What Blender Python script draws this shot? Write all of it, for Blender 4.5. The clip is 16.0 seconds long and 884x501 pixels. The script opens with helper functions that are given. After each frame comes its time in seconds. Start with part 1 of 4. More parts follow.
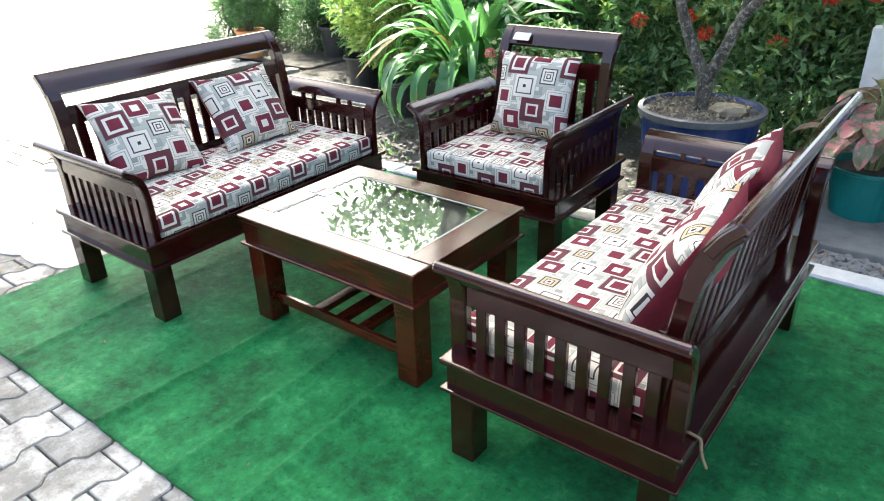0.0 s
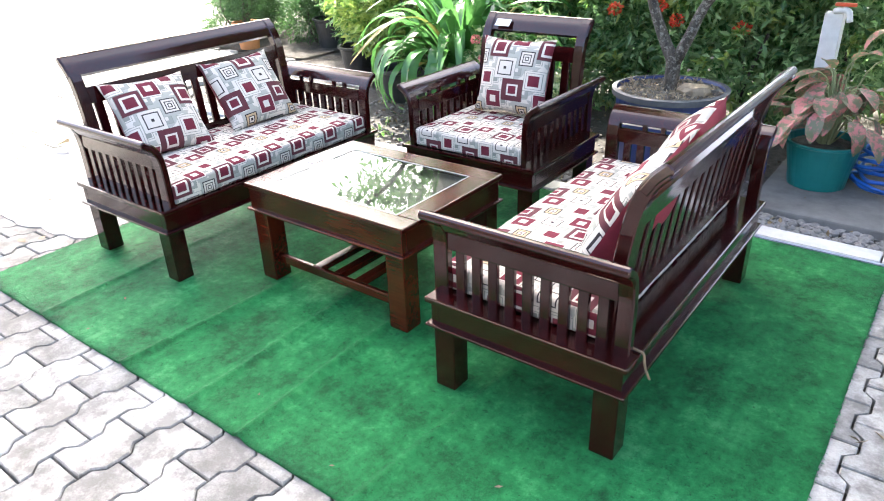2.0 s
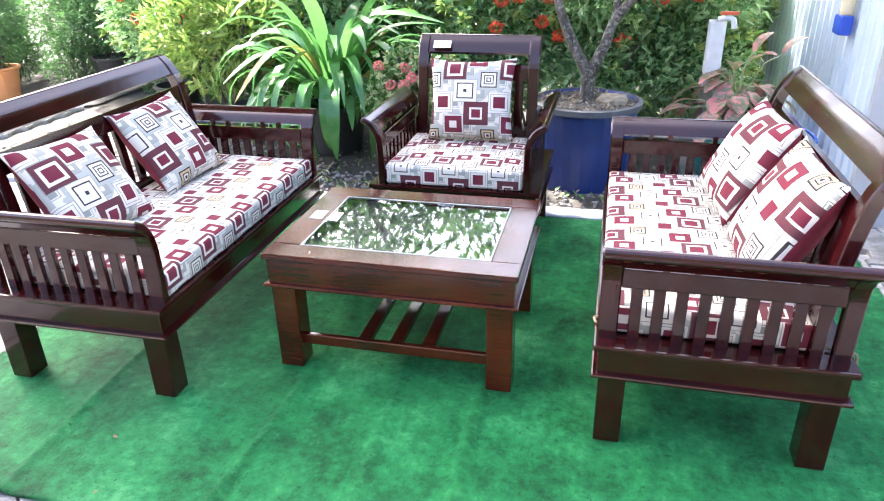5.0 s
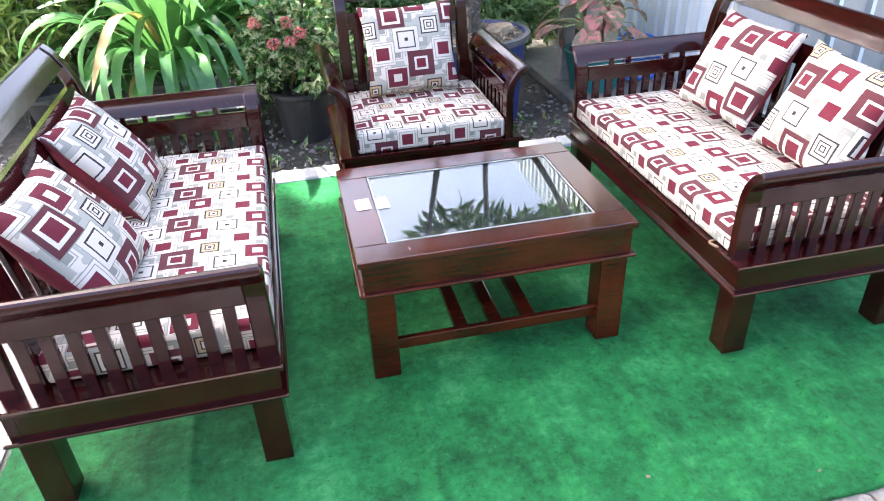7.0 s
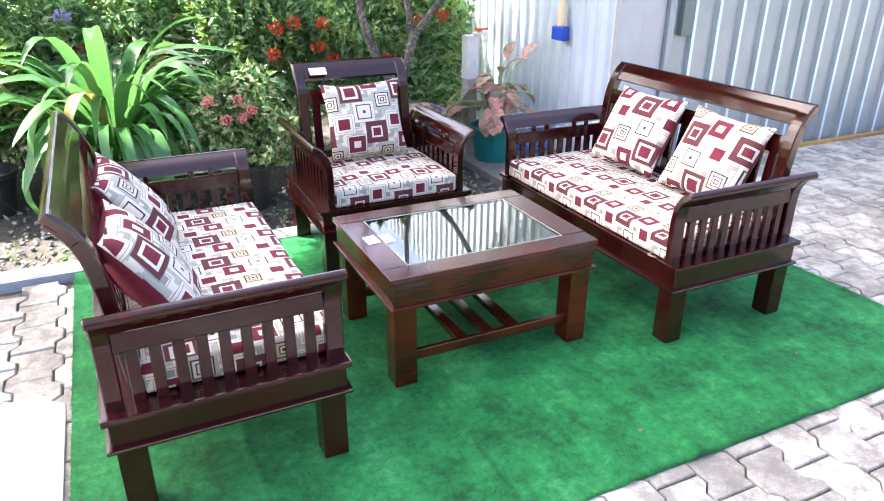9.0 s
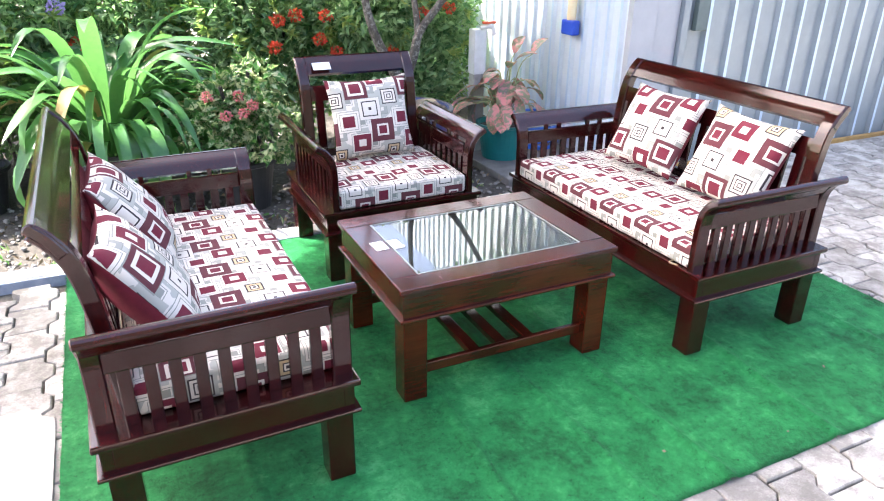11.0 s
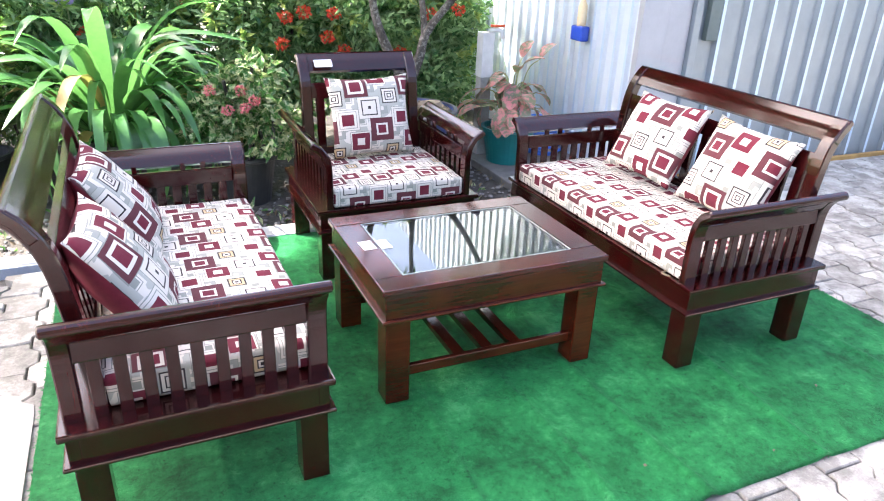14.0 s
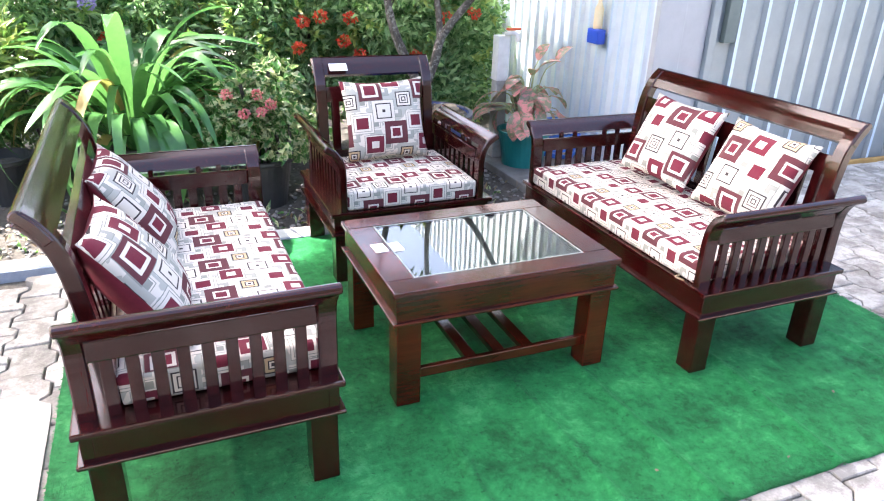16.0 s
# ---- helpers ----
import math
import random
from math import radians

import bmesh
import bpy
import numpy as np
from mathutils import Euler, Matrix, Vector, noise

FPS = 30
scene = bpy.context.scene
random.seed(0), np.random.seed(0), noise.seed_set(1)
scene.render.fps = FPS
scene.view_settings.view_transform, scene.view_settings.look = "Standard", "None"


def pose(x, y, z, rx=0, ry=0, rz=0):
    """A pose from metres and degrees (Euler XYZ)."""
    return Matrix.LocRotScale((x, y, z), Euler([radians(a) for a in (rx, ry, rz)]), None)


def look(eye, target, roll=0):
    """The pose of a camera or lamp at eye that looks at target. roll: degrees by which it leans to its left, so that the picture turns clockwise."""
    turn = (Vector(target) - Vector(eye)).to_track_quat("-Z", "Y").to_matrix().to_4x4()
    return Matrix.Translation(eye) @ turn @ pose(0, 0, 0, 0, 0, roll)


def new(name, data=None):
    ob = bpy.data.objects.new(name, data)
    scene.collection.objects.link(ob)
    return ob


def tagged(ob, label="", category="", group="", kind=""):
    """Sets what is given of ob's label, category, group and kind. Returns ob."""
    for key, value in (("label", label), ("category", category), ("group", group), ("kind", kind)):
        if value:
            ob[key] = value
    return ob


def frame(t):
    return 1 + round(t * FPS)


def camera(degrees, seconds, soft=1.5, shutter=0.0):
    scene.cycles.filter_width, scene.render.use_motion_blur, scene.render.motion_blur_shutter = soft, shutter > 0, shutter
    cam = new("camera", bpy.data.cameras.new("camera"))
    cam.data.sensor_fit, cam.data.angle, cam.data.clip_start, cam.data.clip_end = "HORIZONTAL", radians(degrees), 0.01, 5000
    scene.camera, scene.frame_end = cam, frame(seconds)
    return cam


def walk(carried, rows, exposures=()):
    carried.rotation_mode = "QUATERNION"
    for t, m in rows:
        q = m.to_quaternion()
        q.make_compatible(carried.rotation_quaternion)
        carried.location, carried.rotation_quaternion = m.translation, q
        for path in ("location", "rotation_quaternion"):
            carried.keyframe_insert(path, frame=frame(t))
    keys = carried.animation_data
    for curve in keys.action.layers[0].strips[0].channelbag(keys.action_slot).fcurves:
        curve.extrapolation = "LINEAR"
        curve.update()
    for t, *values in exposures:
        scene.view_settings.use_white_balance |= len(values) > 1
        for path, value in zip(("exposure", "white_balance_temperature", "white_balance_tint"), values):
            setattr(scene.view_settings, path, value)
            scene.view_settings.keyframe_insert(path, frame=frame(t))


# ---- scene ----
cam = camera(65.0, 16.0, soft=1.1)
PATH = [
    (0, (0.19, 0.36, 1.478), (-0.918, 1.764, 0.584), -1.8),
    (0.5, (0.25, 0.234, 1.472), (-0.816, 1.71, 0.643), -1.2),
    (1, (0.31, 0.163, 1.468), (-0.735, 1.662, 0.655), -1.8),
    (1.5, (0.381, 0.15, 1.476), (-0.689, 1.59, 0.593), -1.8),
    (2, (0.414, 0.123, 1.486), (-0.68, 1.531, 0.58), -2.0),
    (2.5, (0.394, 0.103, 1.489), (-0.715, 1.55, 0.665), -1.7),
    (3, (0.347, 0.097, 1.485), (-0.708, 1.59, 0.675), -2.3),
    (3.5, (0.07, 0.022, 1.435), (-0.846, 1.601, 0.618), -2.8),
    (4, (-0.249, -0.079, 1.453), (-1.009, 1.562, 0.599), -4.3),
    (4.5, (-0.54, -0.089, 1.462), (-1.203, 1.589, 0.6), -4.5),
    (4.7, (-0.653, -0.103, 1.433), (-1.223, 1.617, 0.587), -2.7),
    (6.8, (-1.887, 0.046, 1.487), (-1.639, 1.78, 0.522), -4.1),
    (7, (-2.002, 0.104, 1.493), (-1.664, 1.779, 0.453), -2.6),
    (7.5, (-2.324, 0.146, 1.478), (-1.8, 1.825, 0.526), -0.2),
    (8, (-2.6, 0.051, 1.5), (-1.923, 1.681, 0.559), -1.5),
    (8.5, (-2.672, -0.086, 1.485), (-1.921, 1.55, 0.614), -0.7),
    (9, (-2.658, -0.185, 1.493), (-1.87, 1.465, 0.682), 0.3),
    (9.2, (-2.678, -0.229, 1.501), (-1.92, 1.454, 0.73), -0.2),
    (11.3, (-2.637, -0.008, 1.474), (-1.833, 1.625, 0.644), 1.2),
    (11.5, (-2.656, -0.001, 1.461), (-1.841, 1.638, 0.654), 1.4),
    (12, (-2.614, -0.02, 1.464), (-1.861, 1.65, 0.662), 0.5),
    (12.5, (-2.585, -0.028, 1.466), (-1.858, 1.655, 0.667), 1.0),
    (13, (-2.578, -0.019, 1.469), (-1.879, 1.656, 0.629), 0.2),
    (13.5, (-2.564, -0.03, 1.468), (-1.822, 1.62, 0.616), 1.3),
    (14, (-2.55, -0.05, 1.472), (-1.793, 1.608, 0.65), 2.4),
    (14.5, (-2.542, -0.063, 1.475), (-1.844, 1.628, 0.668), 1.3),
    (15, (-2.534, -0.065, 1.476), (-1.81, 1.612, 0.662), 2.0),
    (15.5, (-2.533, -0.059, 1.477), (-1.817, 1.618, 0.655), 2.2),
    (16, (-2.529, -0.063, 1.472), (-1.82, 1.62, 0.657), 1.9),
]
EXPOSE = [(0.0, 2.50, 6500, 5), (1.0, 2.86, 6500, 10), (3.0, 2.84, 6450, 13), (4.5, 3.14, 6250, 17), (8.0, 2.86, 6480, 17), (16.0, 2.89, 6480, 17)]
walk(cam, [(t, look(eye, target, roll)) for t, eye, target, roll in PATH], EXPOSE)

# ---- world and sun ----
SUN_ELEV, SUN_FROM = 50.0, 310.0      # degrees; SUN_FROM: compass angle from +y towards +x of the side it shines from
world = bpy.data.worlds.new("sky")
scene.world = world
world.use_nodes = True
_wt = world.node_tree
_sky = _wt.nodes.new("ShaderNodeTexSky")
_sky.sky_type, _sky.sun_disc = "NISHITA", False
_sky.sun_elevation, _sky.sun_rotation = radians(SUN_ELEV), radians(SUN_FROM)
_sky.air_density, _sky.dust_density, _sky.ozone_density = 1.0, 5.0, 0.4
_wt.nodes["Background"].inputs["Strength"].default_value = 0.15
_wt.links.new(_sky.outputs[0], _wt.nodes["Background"].inputs["Color"])
_sun = bpy.data.lights.new("sun", "SUN")
_sun.energy, _sun.angle, _sun.color = 5.0, radians(0.6), (1.0, 0.95, 0.86)
_a, _e = radians(SUN_FROM), radians(SUN_ELEV)
_way = Vector((math.sin(_a) * math.cos(_e), math.cos(_a) * math.cos(_e), math.sin(_e)))
new("sun", _sun).matrix_world = look(_way * 30, (0, 0, 0))


# ---- materials ----
class Nodes:
    """A small builder of node materials."""

    def __init__(self, name):
        self.mat = bpy.data.materials.new(name)
        self.mat.use_nodes = True
        self.tree = self.mat.node_tree
        self.bsdf = self.tree.nodes["Principled BSDF"]
        self.out = self.tree.nodes["Material Output"]

    def add(self, kind, props=None, **ins):
        n = self.tree.nodes.new(kind)
        for key, value in (props or {}).items():
            setattr(n, key, value)
        for key, value in ins.items():
            self.put(n.inputs[int(key[1:]) if key[0] == "i" and key[1:].isdigit() else key.replace("_", " ")], value)
        return n

    def put(self, socket, value):
        if hasattr(value, "is_output"):
            self.tree.links.new(value, socket)
        else:
            socket.default_value = value

    def m(self, op, a, b=0.0, c=0.0):
        return self.add("ShaderNodeMath", {"operation": op}, i0=a, i1=b, i2=c).outputs[0]

    def mix(self, f, a, b, blend="MIX"):
        n = self.add("ShaderNodeMix", {"data_type": "RGBA", "blend_type": blend})
        self.put(n.inputs[0], f), self.put(n.inputs[6], a), self.put(n.inputs[7], b)
        return n.outputs[2]

    def ramp(self, f, stops, mode="LINEAR"):
        n = self.add("ShaderNodeValToRGB", None, Fac=f)
        n.color_ramp.interpolation = mode
        while len(n.color_ramp.elements) < len(stops):
            n.color_ramp.elements.new(1.0)
        for e, (p, c) in zip(n.color_ramp.elements, stops):
            e.position, e.color = p, (*c, 1) if len(c) == 3 else c
        return n.outputs[0]

    def noise(self, scale, detail=4.0, rough=0.6, at=None, dims="3D"):
        n = self.add("ShaderNodeTexNoise", {"noise_dimensions": dims}, Scale=scale, Detail=detail, Roughness=rough)
        self.put(n.inputs["Vector"], at if at is not None else self.place())
        return n.outputs["Fac"]

    def place(self, kind="Object"):
        return self.add("ShaderNodeTexCoord").outputs[kind]

    def stretch(self, vector, scale):
        n = self.add("ShaderNodeMapping")
        self.put(n.inputs["Vector"], vector)
        n.inputs["Scale"].default_value = scale
        return n.outputs[0]

    def bump(self, height, strength=0.3, distance=0.005):
        n = self.add("ShaderNodeBump", None, Strength=strength, Distance=distance, Height=height)
        self.put(self.bsdf.inputs["Normal"], n.outputs[0])

    def done(self, colour, rough=0.6, metal=0.0, coat=0.0, spec=None):
        b = self.bsdf.inputs
        self.put(b["Base Color"], (*colour, 1) if isinstance(colour, tuple) and len(colour) == 3 else colour)
        self.put(b["Roughness"], rough), self.put(b["Metallic"], metal), self.put(b["Coat Weight"], coat)
        b["Coat Roughness"].default_value = 0.07
        if spec is not None:
            b["Specular IOR Level"].default_value = spec
        return self.mat


def wood(name, dark, light, rough, along=(1, 14, 14), streak=0.7):
    n = Nodes(name)
    at = n.stretch(n.place(), along)
    grain = n.noise(6, 6, 0.7, at)
    wide = n.noise(3.0, 2, 0.5)
    f = n.m("ADD", n.m("MULTIPLY", grain, streak), n.m("MULTIPLY", wide, 1 - streak))
    col = n.ramp(f, [(0.35, dark), (0.7, light)])
    n.bump(grain, 0.08, 0.002)
    return n.done(col, n.m("ADD", rough, n.m("MULTIPLY", n.noise(9, 3), 0.12)), coat=0.2, spec=0.42)


def plain(name, dark, light, scale=20.0, rough=0.6, bump=0.1, metal=0.0, coat=0.0):
    n = Nodes(name)
    a, b = n.noise(scale, 5, 0.65), n.noise(scale * 0.15, 3, 0.5)
    col = n.ramp(n.m("ADD", n.m("MULTIPLY", a, 0.5), n.m("MULTIPLY", b, 0.5)), [(0.3, dark), (0.7, light)])
    n.bump(a, bump, 0.004)
    return n.done(col, rough, metal, coat)


MAROON, GREY, INK = (0.135, 0.004, 0.020), (0.25, 0.255, 0.215), (0.025, 0.018, 0.02)


def fabric_print(name, unit=0.00092):
    """Woven upholstery: nested squares on a slanting lattice, small grey squares between them."""
    n = Nodes(name)
    uv = n.place("UV")
    sep = n.add("ShaderNodeSeparateXYZ", None, i0=uv)
    u, v = n.m("DIVIDE", sep.outputs[0], unit), n.m("DIVIDE", sep.outputs[1], -unit)
    white, pale, plum, tan = (0.66, 0.60, 0.51), (0.40, 0.39, 0.335), (0.095, 0.016, 0.024), (0.50, 0.36, 0.20)
    framed = ((19, white), (46, MAROON), (52, white), (55, GREY))
    bold = ((29, MAROON), (42, white), (60, plum), (63, GREY))
    nested = ((7, white), (12, INK), (20, white), (25, INK), (36, white), (42, INK), (56, pale))
    dotted = ((8, INK), (36, white), (42, INK), (58, white), (61, GREY))
    solid = ((30, MAROON), (42, white), (45, GREY), (54, white), (57, GREY))
    heavy = ((22, MAROON), (32, white), (62, plum))
    warm = ((7, INK), (14, white), (19, INK), (30, tan), (36, INK), (54, pale))
    chip = ((15, GREY), (20, white), (23, GREY), (32, white))
    block = ((10, white), (27, (0.31, 0.31, 0.265)), (30, GREY))
    kinds = (framed, bold, nested, dotted, solid, heavy, framed, warm, dotted, solid)
    order = [(k, 68, 8, (chip, block)[k % 2]) for k in range(10)] + [(k, 0, 0, kinds[k]) for k in (2, 7, 3, 8, 4, 9, 0, 6, 1, 5)]
    col = n.mix(n.m("GREATER_THAN", n.noise(0.018, 1, 0.5, n.add("ShaderNodeCombineXYZ", None, i0=u, i1=v).outputs[0]), 0.5), (*pale, 1), (*white, 1))
    for k, du, dv, rings in order:
        a = n.m("ABSOLUTE", n.m("WRAP", n.m("SUBTRACT", u, 369 - 116.4 * k + du), 145.5, -145.5))
        b = n.m("ABSOLUTE", n.m("WRAP", n.m("SUBTRACT", v, 98 + 60 * k + dv), 300.0, -300.0))
        d = n.m("DIVIDE", n.m("MAXIMUM", a, b), 64.0)
        edges = [0.0] + [r / 64.0 for r, _ in rings]
        paint = n.ramp(d, [(e, c) for e, (_, c) in zip(edges, rings)], "CONSTANT")
        col = n.mix(n.m("LESS_THAN", d, edges[-1]), col, paint)
    weave = n.noise(900, 2, 0.5, uv)
    worn = n.noise(14, 3, 0.6, uv)
    col = n.mix(n.m("MULTIPLY", worn, 0.10), col, (0.45, 0.40, 0.36, 1))
    n.bump(n.m("ADD", weave, n.m("MULTIPLY", worn, 1.5)), 0.25, 0.003)
    return n.done(col, 0.9, spec=0.2)


def leaf_mat(name, low, high, vein=None, gloss=0.35, glow=0.35):
    n = Nodes(name)
    rnd = n.add("ShaderNodeNewGeometry").outputs["Random Per Island"]
    spots = n.noise(30, 3, 0.6)
    col = n.ramp(n.m("ADD", n.m("MULTIPLY", rnd, 0.75), n.m("MULTIPLY", spots, 0.25)), [(0.1, low), (0.9, high)])
    if vein:
        col = n.mix(n.ramp(n.noise(vein[1], 3, 0.7), [(0.48, (0, 0, 0)), (0.56, (1, 1, 1))]), col, (*vein[0], 1))
    n.done(col, gloss)
    tr = n.add("ShaderNodeBsdfTranslucent")
    n.put(tr.inputs["Color"], n.mix(0.35, col, (0.14, 0.36, 0.07, 1)))
    mx = n.add("ShaderNodeMixShader")
    n.put(mx.inputs[0], glow), n.put(mx.inputs[1], n.bsdf.outputs[0]), n.put(mx.inputs[2], tr.outputs[0])
    n.put(n.out.inputs["Surface"], mx.outputs[0])
    return n.mat


def carpet_mat():
    n = Nodes("artificial_grass")
    at = n.place()
    fine, mid, big = n.noise(420, 3, 0.8, at), n.noise(30, 8, 0.8, at), n.noise(4.0, 6, 0.7, at)
    lines = n.noise(2.5, 3, 0.6, n.stretch(at, (8, 1.4, 1)))
    f = n.m("ADD", n.m("ADD", n.m("MULTIPLY", fine, 0.20), n.m("MULTIPLY", mid, 0.26)), n.m("ADD", n.m("MULTIPLY", big, 0.44), n.m("MULTIPLY", lines, 0.10)))
    col = n.ramp(f, [(0.40, (0.004, 0.080, 0.022)), (0.465, (0.010, 0.195, 0.054)), (0.53, (0.022, 0.32, 0.088)), (0.60, (0.09, 0.48, 0.165))])
    dark = n.ramp(n.noise(55, 7, 0.85, at), [(0.38, (1, 1, 1)), (0.44, (0, 0, 0))])
    col = n.mix(n.m("MULTIPLY", dark, 0.7), col, (0.003, 0.045, 0.016, 1))
    pale = n.ramp(n.noise(15, 9, 0.85, at), [(0.57, (0, 0, 0)), (0.68, (1, 1, 1))])
    col = n.mix(n.m("MULTIPLY", pale, 0.35), col, (0.16, 0.50, 0.21, 1))
    n.bump(n.m("ADD", fine, n.m("MULTIPLY", mid, 0.8)), 1.0, 0.014)
    return n.done(col, 0.65, spec=0.25)


def paver_mat():
    n = Nodes("grey_paver")
    rnd = n.add("ShaderNodeObjectInfo").outputs["Random"]
    isl = n.add("ShaderNodeNewGeometry").outputs["Random Per Island"]
    at = n.add("ShaderNodeNewGeometry").outputs["Position"]
    a, b, c = n.noise(160, 4, 0.7, at), n.noise(9, 5, 0.7, at), n.noise(1.5, 3, 0.5, at)
    f = n.m("ADD", n.m("ADD", n.m("MULTIPLY", a, 0.2), n.m("MULTIPLY", b, 0.46)), n.m("ADD", n.m("MULTIPLY", n.m("ADD", rnd, isl), 0.15), n.m("MULTIPLY", c, 0.20)))
    col = n.ramp(f, [(0.36, (0.085, 0.08, 0.068)), (0.47, (0.19, 0.182, 0.160)), (0.56, (0.30, 0.288, 0.258)), (0.68, (0.46, 0.445, 0.40))])
    stain = n.ramp(n.noise(5.5, 7, 0.75, at), [(0.42, (1, 1, 1)), (0.54, (0, 0, 0))])
    col = n.mix(n.m("MULTIPLY", stain, 0.7), col, (0.125, 0.116, 0.10, 1))
    n.bump(n.m("ADD", a, b), 0.5, 0.005)
    return n.done(col, 0.85)


def ground_mat(name, dark, light, scale):
    n = Nodes(name)
    at = n.add("ShaderNodeNewGeometry").outputs["Position"]
    a, b = n.noise(scale, 6, 0.75, at), n.noise(scale * 0.06, 3, 0.6, at)
    n.bump(a, 0.8, 0.02)
    return n.done(n.ramp(n.m("ADD", n.m("MULTIPLY", a, 0.7), n.m("MULTIPLY", b, 0.3)), [(0.35, dark), (0.65, light)]), 0.95)


def bark_mat():
    n = Nodes("bark")
    a = n.noise(24, 6, 0.75, n.stretch(n.place(), (1, 1, 0.35)))
    col = n.ramp(a, [(0.35, (0.022, 0.018, 0.014)), (0.55, (0.075, 0.064, 0.05)), (0.72, (0.18, 0.16, 0.13))])
    lichen = n.ramp(n.noise(38, 5, 0.7), [(0.52, (0, 0, 0)), (0.60, (1, 1, 1))])
    col = n.mix(n.m("MULTIPLY", lichen, 0.6), col, (0.27, 0.26, 0.22, 1))
    n.bump(a, 0.8, 0.012)
    return n.done(col, 0.9)


def glass_mat():
    n = Nodes("table_glass")
    b = n.bsdf.inputs
    b["Transmission Weight"].default_value, b["IOR"].default_value = 1.0, 1.5
    return n.done((0.86, 0.93, 0.90), 0.01)


WOOD = wood("dark_varnished_wood", (0.007, 0.0009, 0.0010), (0.045, 0.0050, 0.0044), 0.07)
WOOD_Z = wood("dark_varnished_wood_upright", (0.007, 0.0009, 0.0010), (0.045, 0.0050, 0.0044), 0.07, (14, 14, 1))
TABLE_WOOD = wood("brown_varnished_wood", (0.020, 0.0030, 0.0018), (0.096, 0.0135, 0.0052), 0.09, streak=0.4)
UNDER = plain("dark_board", (0.012, 0.012, 0.012), (0.03, 0.03, 0.03), 10, 0.5)
FABRIC = fabric_print("square_print_fabric")
MAROON_CLOTH = plain("maroon_cloth", (0.13, 0.006, 0.016), (0.22, 0.014, 0.03), 60, 0.8)
RUST = plain("rusty_dirt", (0.16, 0.085, 0.03), (0.42, 0.26, 0.08), 9, 0.9, 0.3)
SLURRY = plain("pale_mortar", (0.24, 0.235, 0.22), (0.44, 0.43, 0.40), 9, 0.9, 0.4)
DRUM_RIM = plain("grey_drum_rim", (0.05, 0.055, 0.065), (0.12, 0.125, 0.13), 20, 0.7, 0.1)
CHIP = plain("pale_wood_chip", (0.14, 0.10, 0.06), (0.40, 0.33, 0.23), 30, 0.9, 0.2)
EDGE = plain("pale_glass_edge", (0.20, 0.25, 0.23), (0.32, 0.37, 0.35), 30, 0.3, 0.02)
CORD = plain("beige_cord", (0.14, 0.10, 0.055), (0.30, 0.23, 0.14), 60, 0.9)
PAPER = plain("white_paper", (0.78, 0.78, 0.76), (0.86, 0.86, 0.85), 30, 0.7, 0.02)
CARPET = carpet_mat()
PAVER = paver_mat()
JOINT = ground_mat("dirt_joint", (0.05, 0.045, 0.036), (0.15, 0.138, 0.112), 40)
SOIL = ground_mat("dark_soil", (0.022, 0.019, 0.015), (0.11, 0.10, 0.085), 30)
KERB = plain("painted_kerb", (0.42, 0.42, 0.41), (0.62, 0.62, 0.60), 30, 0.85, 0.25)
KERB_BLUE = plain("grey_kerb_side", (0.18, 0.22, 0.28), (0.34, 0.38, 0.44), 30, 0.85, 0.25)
CONCRETE = plain("weathered_concrete", (0.10, 0.098, 0.092), (0.22, 0.216, 0.204), 14, 0.9, 0.35)
STONE = plain("grey_stone", (0.09, 0.086, 0.08), (0.30, 0.285, 0.265), 25, 0.85, 0.3)
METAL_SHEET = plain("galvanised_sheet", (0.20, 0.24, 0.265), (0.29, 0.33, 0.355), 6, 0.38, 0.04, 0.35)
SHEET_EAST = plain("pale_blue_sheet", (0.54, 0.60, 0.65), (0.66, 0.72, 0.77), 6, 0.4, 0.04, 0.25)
# paler than the pans: sky light on the crests put into the colour
RIB = plain("sky_lit_rib", (0.42, 0.54, 0.66), (0.54, 0.66, 0.78), 6, 0.35, 0.04, 0.2)
# kept dark so that the added south wall dims reflections in the wood
BLOCKER_DARK = plain("dark_blocker_plaster", (0.035, 0.040, 0.032), (0.075, 0.08, 0.066), 3, 0.9, 0.3)
FLASHING = plain("pale_flashing", (0.33, 0.34, 0.36), (0.44, 0.45, 0.47), 6, 0.5, 0.04, 0.2)
SLOT = plain("dull_green_metal", (0.10, 0.13, 0.12), (0.17, 0.20, 0.18), 10, 0.6)
BLUE_POT = plain("blue_painted_drum", (0.006, 0.016, 0.075), (0.012, 0.035, 0.16), 12, 0.4, 0.1)
TEAL_POT = plain("teal_plastic", (0.0, 0.13, 0.13), (0.01, 0.20, 0.19), 10, 0.4, 0.05)
BLACK_POT = plain("black_plastic", (0.012, 0.013, 0.014), (0.035, 0.036, 0.038), 14, 0.5, 0.1)
CLAY = plain("orange_clay", (0.45, 0.17, 0.06), (0.62, 0.27, 0.10), 14, 0.8, 0.1)
HOSE = plain("blue_hose", (0.01, 0.09, 0.42), (0.02, 0.16, 0.60), 12, 0.35, 0.05)
WHITE_PVC = plain("white_plastic", (0.50, 0.50, 0.48), (0.72, 0.72, 0.70), 20, 0.45, 0.05)
POST_MAT = plain("whitewashed_post", (0.24, 0.23, 0.21), (0.52, 0.51, 0.48), 16, 0.85, 0.3)
RED_PLASTIC = plain("orange_red_plastic", (0.55, 0.06, 0.02), (0.70, 0.12, 0.04), 20, 0.4, 0.05)
BLUE_BAG = plain("blue_plastic", (0.012, 0.045, 0.33), (0.02, 0.08, 0.50), 20, 0.4, 0.1)
